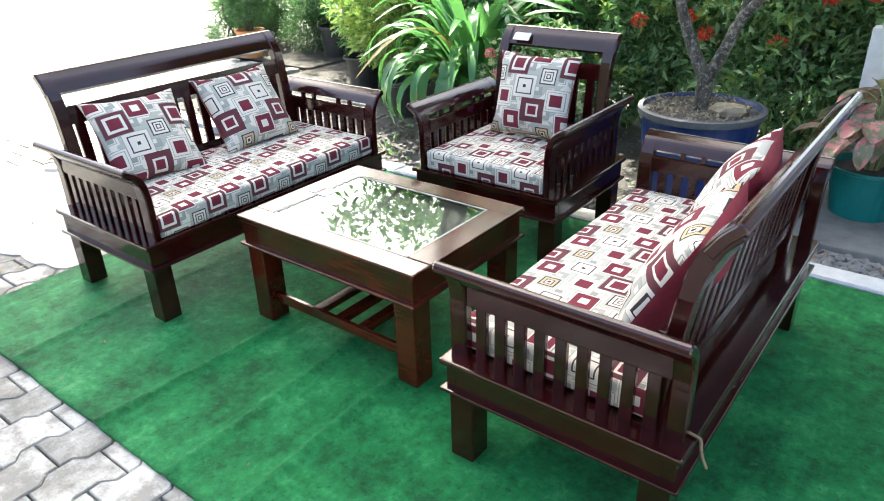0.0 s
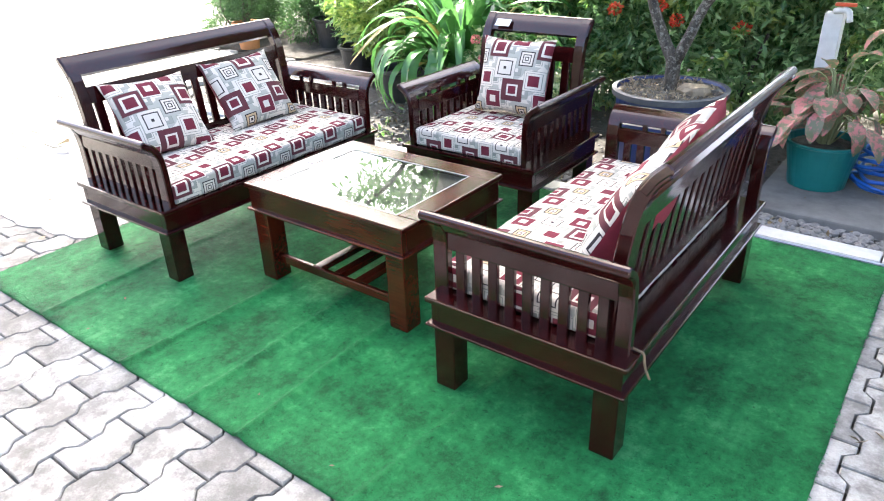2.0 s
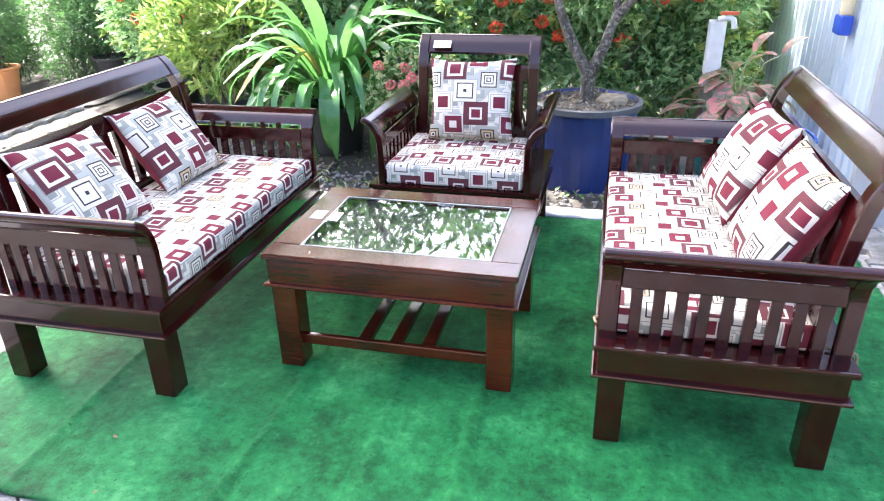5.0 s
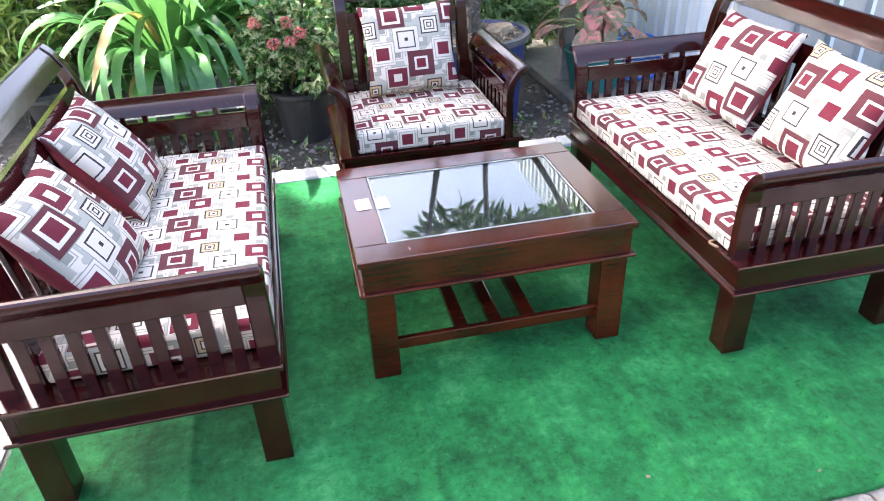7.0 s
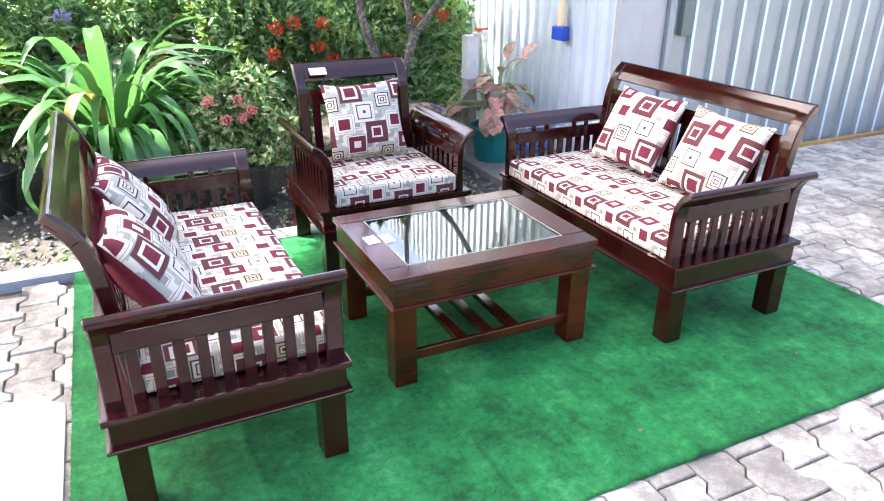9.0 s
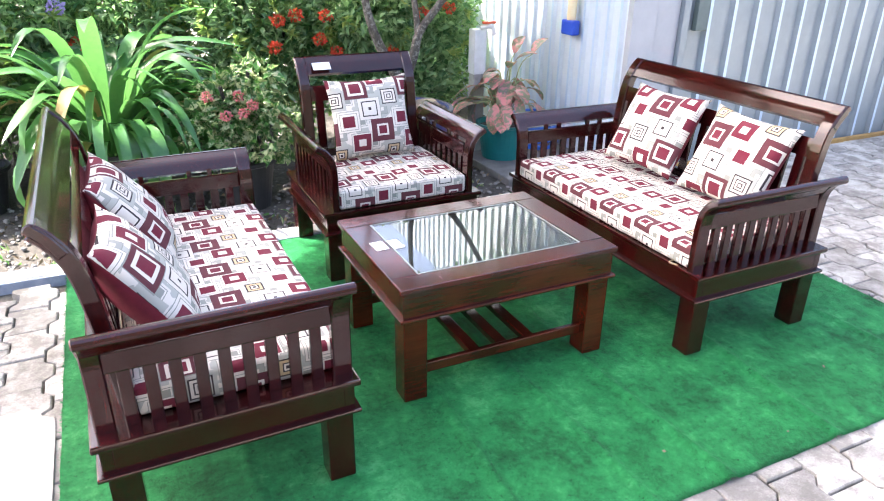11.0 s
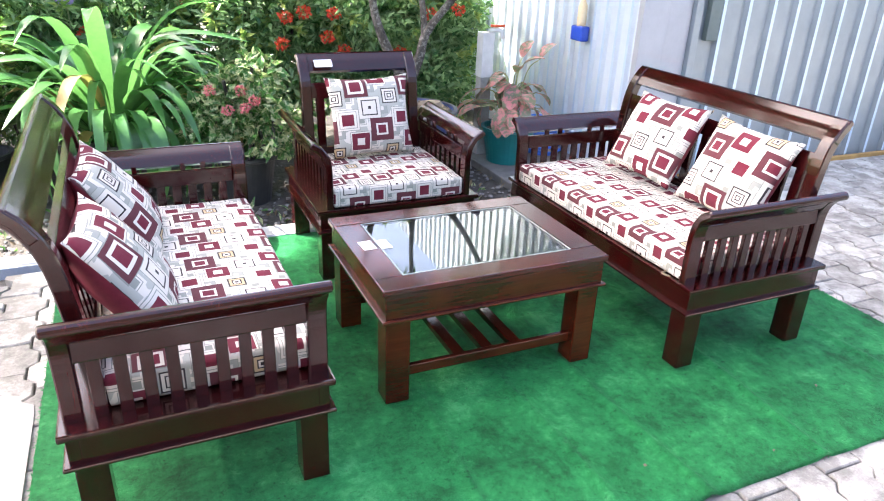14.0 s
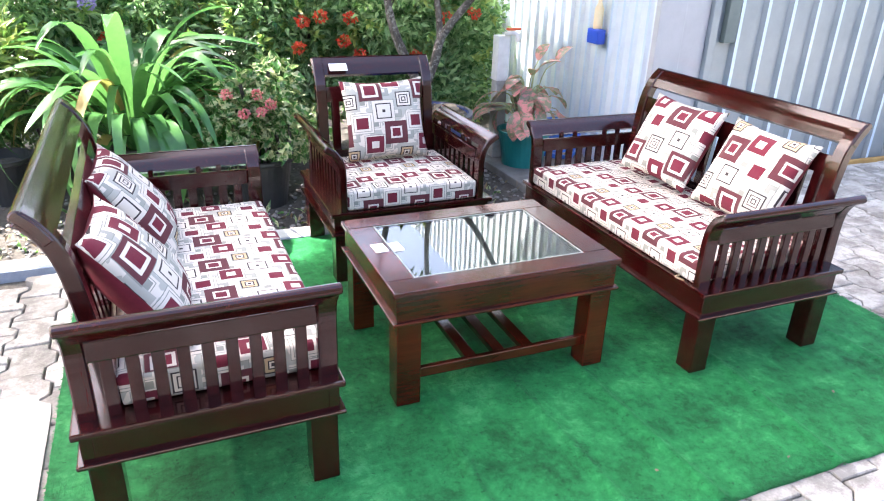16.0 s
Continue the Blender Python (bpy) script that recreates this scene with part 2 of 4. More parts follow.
CREAM_PLASTIC = plain("cream_plastic", (0.66, 0.50, 0.27), (0.78, 0.66, 0.45), 12, 0.5, 0.05)
BARK = bark_mat()
GLASS = glass_mat()
LEAF_STRAP = leaf_mat("strap_leaf", (0.015, 0.10, 0.035), (0.17, 0.37, 0.10), None, 0.22, 0.36)
LEAF_HEDGE = leaf_mat("hedge_leaf", (0.028, 0.115, 0.045), (0.46, 0.64, 0.30), None, 0.22, 0.55)
LEAF_YELLOW = leaf_mat("yellow_green_leaf", (0.08, 0.19, 0.035), (0.44, 0.50, 0.13), None, 0.3, 0.4)
LEAF_VARI = leaf_mat("variegated_leaf", (0.025, 0.10, 0.02), (0.10, 0.25, 0.05), ((0.50, 0.52, 0.28), 24), 0.4, 0.3)
LEAF_PINK = leaf_mat("pink_green_leaf", (0.10, 0.16, 0.08), (0.44, 0.32, 0.24), ((0.62, 0.22, 0.22), 30), 0.35, 0.35)
LEAF_FINE = leaf_mat("fine_leaf", (0.03, 0.075, 0.032), (0.09, 0.18, 0.065), None, 0.5, 0.3)
LEAF_TREE = leaf_mat("tree_leaf", (0.02, 0.07, 0.015), (0.10, 0.24, 0.03), None, 0.35, 0.4)
PETAL_RED = leaf_mat("red_petal", (0.62, 0.025, 0.015), (0.85, 0.11, 0.045), None, 0.5, 0.3)
PETAL_PINK = leaf_mat("pink_petal", (0.60, 0.10, 0.14), (0.80, 0.30, 0.30), None, 0.5, 0.3)
PETAL_LILAC = leaf_mat("lilac_petal", (0.33, 0.22, 0.55), (0.55, 0.42, 0.75), None, 0.5, 0.3)
LEAF_DRY = leaf_mat("dry_leaf", (0.22, 0.14, 0.04), (0.42, 0.34, 0.10), None, 0.6, 0.3)
STALK = plain("pale_stalk", (0.20, 0.24, 0.10), (0.34, 0.36, 0.20), 30, 0.6)


# ---- mesh helpers ----
def mesh_of(bm, material, smooth=False):
    me = bpy.data.meshes.new("m")
    bm.to_mesh(me)
    bm.free()
    for m in material if isinstance(material, (list, tuple)) else [material]:
        me.materials.append(m)
    if smooth:
        me.shade_smooth()
    return me


def part(name, bm, material, parent=None, label="", smooth=False, at=None):
    """Links a bmesh (or a mesh) as one object, under its thing if there is one."""
    me = bm if isinstance(bm, bpy.types.Mesh) else mesh_of(bm, material, smooth)
    me.name = name
    ob = new(name, me)
    if parent is not None:
        ob.parent = parent
    if at is not None:
        ob.matrix_basis = at
    return tagged(ob, label) if label else ob


def thing(name, m, label, category, group="", kind=""):
    ob = new(name)
    ob.matrix_basis = m
    return tagged(ob, label, category, group, kind)


def box(x0, x1, y0, y1, z0, z1, bevel=0.004, bm=None):
    b = bmesh.new()
    bmesh.ops.create_cube(b, size=1, matrix=Matrix.Translation(((x0 + x1) / 2, (y0 + y1) / 2, (z0 + z1) / 2)) @ Matrix.Diagonal((x1 - x0, y1 - y0, z1 - z0, 1)))
    if bevel:
        bmesh.ops.bevel(b, geom=b.edges[:], offset=bevel, segments=2, affect="EDGES", profile=0.6)
    return b


def curved_board(line, thick, a0, a1, along="y", round_top=False):
    """A board whose section follows a line of (out, up) points, thick across it, reaching from a0 to a1."""
    pts = [Vector((p.x, p.y)) for p in smooth_path([(a, b, 0) for a, b in line], 3 * len(line))]
    left, right = [], []
    for i, p in enumerate(pts):
        t = (pts[min(i + 1, len(pts) - 1)] - pts[max(i - 1, 0)]).normalized()
        n = Vector((t.y, -t.x)) * thick / 2
        left.append(p - n), right.append(p + n)
    if round_top:
        t = (pts[-1] - pts[-2]).normalized()
        n = Vector((t.y, -t.x))
        cap = [pts[-1] + t * thick * 0.5 * math.sin(a) + n * thick * 0.62 * math.cos(a) for a in np.linspace(0.15, math.pi - 0.15, 7)]
    else:
        cap = []
    ring = right + cap + left[::-1]
    bm = bmesh.new()
    rows = []
    for a in (a0, a1):
        rows.append([bm.verts.new((p.x, a, p.y) if along == "y" else (a, p.x, p.y)) for p in ring])
    k = len(ring)
    for i in range(k):
        bm.faces.new((rows[0][i], rows[0][(i + 1) % k], rows[1][(i + 1) % k], rows[1][i]))
    bm.faces.new(rows[0][::-1]), bm.faces.new(rows[1])
    bmesh.ops.recalc_face_normals(bm, faces=bm.faces)
    ends = [e for e in bm.edges if len({v for v in e.verts} & set(rows[0])) == 2 or len({v for v in e.verts} & set(rows[1])) == 2]
    bmesh.ops.bevel(bm, geom=ends, offset=min(0.004, thick * 0.2), segments=1, affect="EDGES")
    return bm


def lathe(profile, steps=28, wobble=0.0):
    bm = bmesh.new()
    rings = []
    for r, z in profile:
        rings.append([bm.verts.new((r * (1 + wobble * math.sin(3 * a + z * 9)) * math.cos(a), r * math.sin(a), z)) for a in np.linspace(0, 2 * math.pi, steps, endpoint=False)])
    for p, q in zip(rings, rings[1:]):
        for i in range(steps):
            bm.faces.new((p[i], p[(i + 1) % steps], q[(i + 1) % steps], q[i]))
    if profile[0][0] > 0.001:
        bm.faces.new(rings[0][::-1])
    if profile[-1][0] > 0.001:
        bm.faces.new(rings[-1])
    bmesh.ops.remove_doubles(bm, verts=bm.verts, dist=0.0005)
    bmesh.ops.recalc_face_normals(bm, faces=bm.faces)
    return bm


def tube(points, radii, steps=10):
    bm = bmesh.new()
    pts = [Vector(p) for p in points]
    rings = []
    side = Vector((1, 0.13, 0.07))
    for i, p in enumerate(pts):
        t = (pts[min(i + 1, len(pts) - 1)] - pts[max(i - 1, 0)]).normalized()
        a = t.cross(side).normalized()
        b = t.cross(a).normalized()
        r = float(radii[i] if isinstance(radii, (list, tuple)) else radii)
        rings.append([bm.verts.new(p + r * (math.cos(w) * a + math.sin(w) * b)) for w in np.linspace(0, 2 * math.pi, steps, endpoint=False).tolist()])
    for p, q in zip(rings, rings[1:]):
        for i in range(steps):
            bm.faces.new((p[i], p[(i + 1) % steps], q[(i + 1) % steps], q[i]))
    bm.faces.new(rings[0][::-1]), bm.faces.new(rings[-1])
    bmesh.ops.recalc_face_normals(bm, faces=bm.faces)
    return bm


def smooth_path(points, n=24):
    """A smooth run of points through the given ones."""
    p = [Vector(v) for v in points]
    p = [2 * p[0] - p[1], *p, 2 * p[-1] - p[-2]]
    out = []
    for i in range(1, len(p) - 2):
        for s in np.linspace(0, 1, max(2, n // (len(p) - 3)), endpoint=False):
            out.append(0.5 * ((2 * p[i]) + (p[i + 1] - p[i - 1]) * s + (2 * p[i - 1] - 5 * p[i] + 4 * p[i + 1] - p[i + 2]) * s * s + (3 * p[i] - p[i - 1] - 3 * p[i + 1] + p[i + 2]) * s ** 3))
    return [*out, p[-2]]


def leaf_cloud(places, length, width, material, rng, up=0.5, droop=0.25, name="crown", outward=None):
    """Many small folded leaves, one at each place, as one mesh."""
    n = len(places)
    p = np.asarray(places, float)
    d = rng.normal(size=(n, 3))
    if outward is not None:
        d += 1.3 * outward
    d[:, 2] += up
    d /= np.linalg.norm(d, axis=1, keepdims=True)
    s = np.cross(d, rng.normal(size=(n, 3)))
    s /= np.linalg.norm(s, axis=1, keepdims=True)
    u = np.cross(s, d)
    u *= np.sign(u[:, 2:3] + 1e-9)
    ln = length * rng.uniform(0.6, 1.25, (n, 1))
    w = width * rng.uniform(0.7, 1.2, (n, 1))
    v = np.stack([p, p + d * ln * 0.45 + s * w / 2 + u * w * 0.15, p + d * ln * 0.5 - u * ln * droop * 0.15, p + d * ln * 0.45 - s * w / 2 + u * w * 0.15, p + d * ln - u * ln * droop], 1).reshape(-1, 3)
    base = (np.arange(n) * 5)[:, None]
    f = np.concatenate([base + [0, 1, 2], base + [0, 2, 3], base + [2, 1, 4], base + [3, 2, 4]])
    me = bpy.data.meshes.new(name)
    me.from_pydata(v.tolist(), [], f.tolist())
    me.materials.append(material)
    return me


def blob_places(rng, n, blobs, shell=0.55):
    """Places in the outer part of a set of (centre, radii) ellipsoids, with the ways out."""
    vol = np.array([r[0] * r[1] * r[2] for _, r in blobs]) ** 0.67
    pick = rng.choice(len(blobs), n, p=vol / vol.sum())
    c, r = np.array([b[0] for b in blobs], float)[pick], np.array([b[1] for b in blobs], float)[pick]
    d = rng.normal(size=(n, 3))
    d /= np.linalg.norm(d, axis=1, keepdims=True)
    k = shell + (1 - shell) * rng.uniform(0, 1, (n, 1)) ** 0.6
    return c + d * r * k * rng.uniform(0.9, 1.08, (n, 1)), d


# ---- ground ----
def sheet(name, x0, x1, y0, y1, z, material, label, category, nx=2, ny=2, rise=None):
    me = bpy.data.meshes.new(name)
    xs, ys = np.linspace(x0, x1, nx), np.linspace(y0, y1, ny)
    v = [(x, y, z + (rise(x, y) if rise else 0)) for y in ys for x in xs]
    f = [(j * nx + i, j * nx + i + 1, (j + 1) * nx + i + 1, (j + 1) * nx + i) for j in range(ny - 1) for i in range(nx - 1)]
    me.from_pydata(v, [], f)
    me.materials.append(material)
    me.shade_smooth()
    return tagged(new(name, me), label, category, kind="structure")


sheet("ground", -400, 400, -400, 400, -0.05, JOINT, "dusty grey ground under the paving joints", "ground")
BED_X0, BED_X1, BED_Y0, BED_Y1 = -5.4, 0.44, 3.50, 9.0
sheet("flower_bed", -7.6, BED_X0, 5.3, 10.0, -0.02, SOIL, "dark soil under the far shrubs", "flower bed", 24, 40, lambda x, y: 0.02 * noise.noise(Vector((x * 3, y * 3, 0))))
sheet("flower_bed", BED_X0, BED_X1, BED_Y0, BED_Y1, -0.035, SOIL, "dark soil flower bed strewn with gravel and litter", "flower bed", 60, 56,
      lambda x, y: 0.02 * noise.noise(Vector((x * 3, y * 3, 0))) + 0.012 * noise.noise(Vector((x * 11, y * 11, 3))))


def carpet_rise(x, y):
    r = 0.0
    for cx, h, w in ((-2.42, 0.010, 0.02), (-1.80, 0.016, 0.02), (-1.45, 0.013, 0.018), (-1.14, 0.018, 0.02), (-0.64, 0.014, 0.02), (0.02, 0.010, 0.02)):
        q = (x - cx - 0.03 * math.sin(y * 2.3 + cx * 5)) / w
        r += h * math.exp(-q * q) * max(0.0, min(1.0, (2.6 - y) * 0.9))
    return r + 0.002 * noise.noise(Vector((x * 4, y * 4, 1)))


def carpet():
    x0, x1, y0, y1, nx, ny = -2.965, 0.345, 1.048, 3.365, 330, 60
    bm = bmesh.new()
    grid = [[None] * nx for _ in range(ny)]
    for j, y in enumerate(np.linspace(y0, y1, ny)):
        for i, x in enumerate(np.linspace(x0, x1, nx)):
            edge = 0.004 * noise.noise(Vector((x * 9, y * 9, 7)))
            grid[j][i] = bm.verts.new((x + (edge if i in (0, nx - 1) else 0), y + (edge if j in (0, ny - 1) else 0), carpet_rise(x, y)))
    for j in range(ny - 1):
        for i in range(nx - 1):
            bm.faces.new((grid[j][i], grid[j][i + 1], grid[j + 1][i + 1], grid[j + 1][i]))
    rim = [e for e in bm.edges if e.is_boundary]
    out = bmesh.ops.extrude_edge_only(bm, edges=rim)
    for v in out["geom"]:
        if isinstance(v, bmesh.types.BMVert):
            v.co.z -= 0.011
    ob = part("carpet", bm, CARPET, smooth=True)
    # short tufts standing along the cut edges
    rng = np.random.default_rng(5)
    pl = []
    for k in range(2600):
        s = rng.uniform(0, 1)
        side = rng.integers(0, 4)
        pl.append(((x0 + s * (x1 - x0), y0, 0), (x0 + s * (x1 - x0), y1, 0), (x0, y0 + s * (y1 - y0), 0), (x1, y0 + s * (y1 - y0), 0))[side])
    part("pile_edge", leaf_cloud(pl, 0.011, 0.003, CARPET, rng, 0.6, 0.1, "pile_edge"), None, ob)
    return tagged(ob, "green artificial grass carpet with soft creases on the paving", "carpet")


carpet()


def kerb():
    x = -5.4
    rng = random.Random(4)
    k = thing("kerb", pose(0, 0, 0), "pale painted concrete kerb along the flower bed", "kerb", kind="structure")
    while x < 0.42:
        w = min(0.95, 0.43 - x)
        bm = box(x + 0.004, x + w - 0.004, 3.385, 3.50, -0.05, 0.012 + rng.uniform(-0.004, 0.004), 0.008)
        part("kerb_stone", bm, KERB, k)
        x += w
    part("kerb_face", box(-5.4, 0.42, 3.366, 3.386, -0.05, 0.006, 0.003), KERB_BLUE, k, "blue-grey kerb face, darker than the top")


kerb()


def slab():
    bm = box(-0.36, 0.44, 3.70, 5.2, -0.05, 0.02, 0.01)
    tagged(part("concrete_slab", bm, CONCRETE), "worn grey concrete slab beside the flower bed", "slab", kind="structure")


slab()

# ---- corrugated sheet walls ----
WALL_X, WALL_Y, WALL_TOP = 0.43, 3.60, 2.9


def ribbed(length, pitch, rib, depth):
    """The section of a ribbed sheet: (along, out) pairs."""
    out, a = [], 0.0
    while a < length:
        for da, o in ((0.0, 0.0), (pitch - rib, 0.0), (pitch - rib * 0.72, depth), (pitch - rib * 0.28, depth)):
            out.append((min(a + da, length), o))
        a += pitch
    return out


def sheet_wall(name, start, way, out, length, pitch, rib, depth, label, skin=METAL_SHEET):
    sec = ribbed(length, pitch, rib, depth)
    bm = bmesh.new()
    rows = []
    for back in (0.0, -0.05):
        for z in (-0.02, WALL_TOP):
            rows.append([bm.verts.new(Vector((*start, z)) + Vector((*way, 0)) * a + Vector((*out, 0)) * ((o if not back else 0) + back)) for a, o in sec])
    k = len(sec)
    for i in range(k - 1):
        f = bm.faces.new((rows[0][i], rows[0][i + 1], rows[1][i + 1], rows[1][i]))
        # crest faces take the colour with the sky light painted in
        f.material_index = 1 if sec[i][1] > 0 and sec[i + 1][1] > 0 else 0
        bm.faces.new((rows[2][i], rows[3][i], rows[3][i + 1], rows[2][i + 1]))
        bm.faces.new((rows[1][i], rows[1][i + 1], rows[3][i + 1], rows[3][i]))
    for i in (0, k - 1):
        bm.faces.new((rows[0][i], rows[1][i], rows[3][i], rows[2][i]))
    bmesh.ops.recalc_face_normals(bm, faces=bm.faces)
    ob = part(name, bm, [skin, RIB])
    return tagged(ob, label, "wall", kind="structure")


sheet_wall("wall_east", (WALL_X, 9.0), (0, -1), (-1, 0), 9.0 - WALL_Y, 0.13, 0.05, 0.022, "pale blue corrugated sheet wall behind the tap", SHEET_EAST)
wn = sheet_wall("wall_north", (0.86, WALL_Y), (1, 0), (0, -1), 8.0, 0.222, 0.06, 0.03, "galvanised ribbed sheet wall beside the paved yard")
trim = thing("trim", pose(0, 0, 0), "pale metal corner flashing between two sheet walls", "flashing", kind="structure")
part("flashing", box(0.40, 0.60, WALL_Y - 0.03, WALL_Y + 0.02, -0.02, WALL_TOP, 0.006), FLASHING, trim)
part("flashing", box(0.603, 0.80, WALL_Y - 0.012, WALL_Y + 0.02, -0.02, WALL_TOP, 0.004), FLASHING, trim)
part("post", box(0.803, 0.86, WALL_Y - 0.045, WALL_Y + 0.02, -0.02, WALL_TOP, 0.006), METAL_SHEET, trim, "grey steel post")
latch = thing("vent_slot", pose(0, 0, 0), "dull green metal strip fixed to the sheet wall", "metal strip")
part("strip", box(0.925, 1.02, WALL_Y - 0.045, WALL_Y - 0.002, 0.92, 1.9, 0.004), SLOT, latch)


# added out of view: hides the bright southern horizon from the varnished wood
blocker_wall = box(-12.0, 9.0, -5.2, -5.0, -0.05, 3.4, 0.02)
tagged(part("unseen_wall", blocker_wall, BLOCKER_DARK), "unseen dark wall added to dim reflections and fill light", "wall", kind="structure")
base_strip = box(0.9, 8.6, WALL_Y - 0.075, WALL_Y - 0.032, -0.03, 0.014, 0.004)
tagged(part("dirt_strip", base_strip, RUST), "rusty brown dirt along the foot of the sheet wall", "dirt", kind="structure")


def mortar_patch():
    """A thin ragged skin of mortar over the paving beside the carpet."""
    bm = bmesh.new()
    ring = []
    for k in range(90):
        a = 2 * math.pi * k / 90
        c, s = math.cos(a), math.sin(a)
        q = (abs(c) ** 4 + abs(s) ** 4) ** -0.25
        r = 1 + 0.10 * noise.noise(Vector((c * 3, s * 3, 2))) + 0.07 * noise.noise(Vector((c * 9, s * 9, 5)))
        ring.append(Vector((min(-2.985, -3.75 + 0.80 * c * q * r), 1.90 + 0.46 * s * q * r, 0)))
    top = [bm.verts.new((p.x, p.y, -0.005 + 0.002 * noise.noise(p * 6))) for p in ring]
    low = [bm.verts.new((p.x, p.y, -0.03)) for p in ring]
    bm.faces.new(top)
    for i in range(90):
        bm.faces.new((low[i], low[(i + 1) % 90], top[(i + 1) % 90], top[i]))
    bmesh.ops.recalc_face_normals(bm, faces=bm.faces)
    tagged(part("mortar_patch", bm, SLURRY), "pale rough mortar patch smeared over the pavers", "mortar patch", kind="structure")


mortar_patch()

# ---- seating ----
def seat_unit(name, width, m, label, category, slats_back, back_in, group="", lift=0.0):
    """A wooden settle or armchair: its front faces -y of its own."""
    t = thing(name, m, label, category, group)
    W, D = width / 2, 0.345
    leg = 0.078
    for sx in (-1, 1):
        for sy in (-1, 1):
            cx, cy = sx * (W - 0.02 - leg / 2), sy * (D - 0.022 - leg / 2)
            part("leg", box(cx - leg / 2, cx + leg / 2, cy - leg / 2, cy + leg / 2, 0.003, 0.245, 0.004), WOOD_Z, t)
    part("lower_trim", box(-W, W, -D, D, 0.240, 0.252, 0.005), WOOD, t)
    i = 0.016
    part("apron", box(-W + i, W - i, -D + i, -D + i + 0.03, 0.252, 0.330, 0.002), WOOD, t)
    part("apron", box(-W + i, W - i, D - i - 0.03, D - i, 0.252, 0.330, 0.002), WOOD, t)
    for sx in (-1, 1):
        a, b = sorted((sx * (W - i), sx * (W - i - 0.03)))
        part("apron", box(a, b, -D + i + 0.03, D - i - 0.03, 0.252, 0.330, 0.002), WOOD, t)
    part("deck", box(-W, W, -D, D, 0.330, 0.350, 0.006), WOOD, t)
    # arms: upright below, rolling outwards at the top
    base = W - 0.062
    roll = [(0, 0.348), (0, 0.50), (0.004, 0.555), (0.014, 0.590), (0.036, 0.622), (0.068, 0.643)]
    for sx in (-1, 1):
        arm = part("arm", curved_board([(sx * (base + u), z) for u, z in roll[3:]], 0.026, -D + 0.005, D - 0.014, "y", True), WOOD, t)
        for a0, a1 in ((-D + 0.005, -D + 0.066), (D - 0.068, D - 0.014)):
            part("post", curved_board([(sx * (base + u * 0.97), z - 0.002) for u, z in roll], 0.030, a0 + 0.003, a1 - 0.003), WOOD_Z, arm)
        part("rail", box(sx * base - 0.013, sx * base + 0.013, -D + 0.063, D - 0.061, 0.515, 0.575, 0.004), WOOD, arm)
        for cy in (-0.17, -0.09, 0.09, 0.17):
            part("spacer", box(sx * (base + 0.006) - 0.008, sx * (base + 0.006) + 0.008, cy - 0.009, cy + 0.009, 0.573, 0.603, 0.0), WOOD_Z, arm)
        n, wide = 9, 0.032
        gap = (2 * D - 0.124 - n * wide) / (n + 1)
        for k in range(n):
            cy = -D + 0.063 + gap + wide / 2 + (gap + wide) * k
            part("slat", box(sx * base - 0.009, sx * base + 0.009, cy - wide / 2, cy + wide / 2, 0.349, 0.517, 0.003), WOOD_Z, arm)
    # back: leans, and rolls backwards at the top
    B = W - back_in
    y0 = D - 0.105
    lean = [(y0, 0.349), (y0 + 0.012, 0.50), (y0 + 0.030, 0.66), (y0 + 0.046, 0.76 + lift), (y0 + 0.066, 0.82 + lift), (y0 + 0.094, 0.865 + lift), (y0 + 0.122, 0.893 + lift)]

    def at(z):
        return float(np.interp(z, [p[1] for p in lean], [p[0] for p in lean]))

    def bit(z0, z1, n=3):
        return [(at(z), z) for z in np.linspace(z0, z1, n)]

    back = part("backrest", curved_board(bit(0.822 + lift, 0.893 + lift, 7), 0.028, -B, B, "x", True), WOOD, t)
    for sx in (-1, 1):
        a, b = sorted((sx * (B - 0.003), sx * (B - 0.055)))
        part("post", curved_board([(y, z - 0.004) for y, z in lean], 0.042, a, b, "x"), WOOD_Z, back)
    part("rail", curved_board(bit(0.700 + lift, 0.772 + lift, 4), 0.026, -B + 0.052, B - 0.052, "x"), WOOD, back)
    part("rail", curved_board(bit(0.425, 0.470, 3), 0.026, -B + 0.052, B - 0.052, "x"), WOOD, back)
    span = 2 * B - 0.11
    for k in range(slats_back):
        cx = -span / 2 + span * (k + 0.5) / slats_back
        part("slat", curved_board(bit(0.468, 0.703 + lift, 4), 0.018, cx - 0.021, cx + 0.021, "x"), WOOD_Z, back)
    return t


SOFA_A = pose(-2.490, 2.197, 0, 0, 0, 90.5)
SOFA_B = pose(-0.467, 2.282, 0, 0, 0, -90)
CHAIR = pose(-1.480, 3.105, 0, 0, 0, 0)
SIZE = 1.37
seat_unit("sofa", SIZE, SOFA_A, "dark varnished wooden sofa with slatted rolled arms beside sunlit paving", "sofa", 15, 0.074, "sofas at the coffee table")
seat_unit("sofa", SIZE, SOFA_B, "dark varnished wooden sofa with slatted rolled arms near the sheet wall", "sofa", 15, 0.074, "sofas at the coffee table")
seat_unit("armchair", 0.79, CHAIR, "dark varnished wooden armchair with slatted back and a paper tag", "armchair", 6, 0.085, lift=0.014)


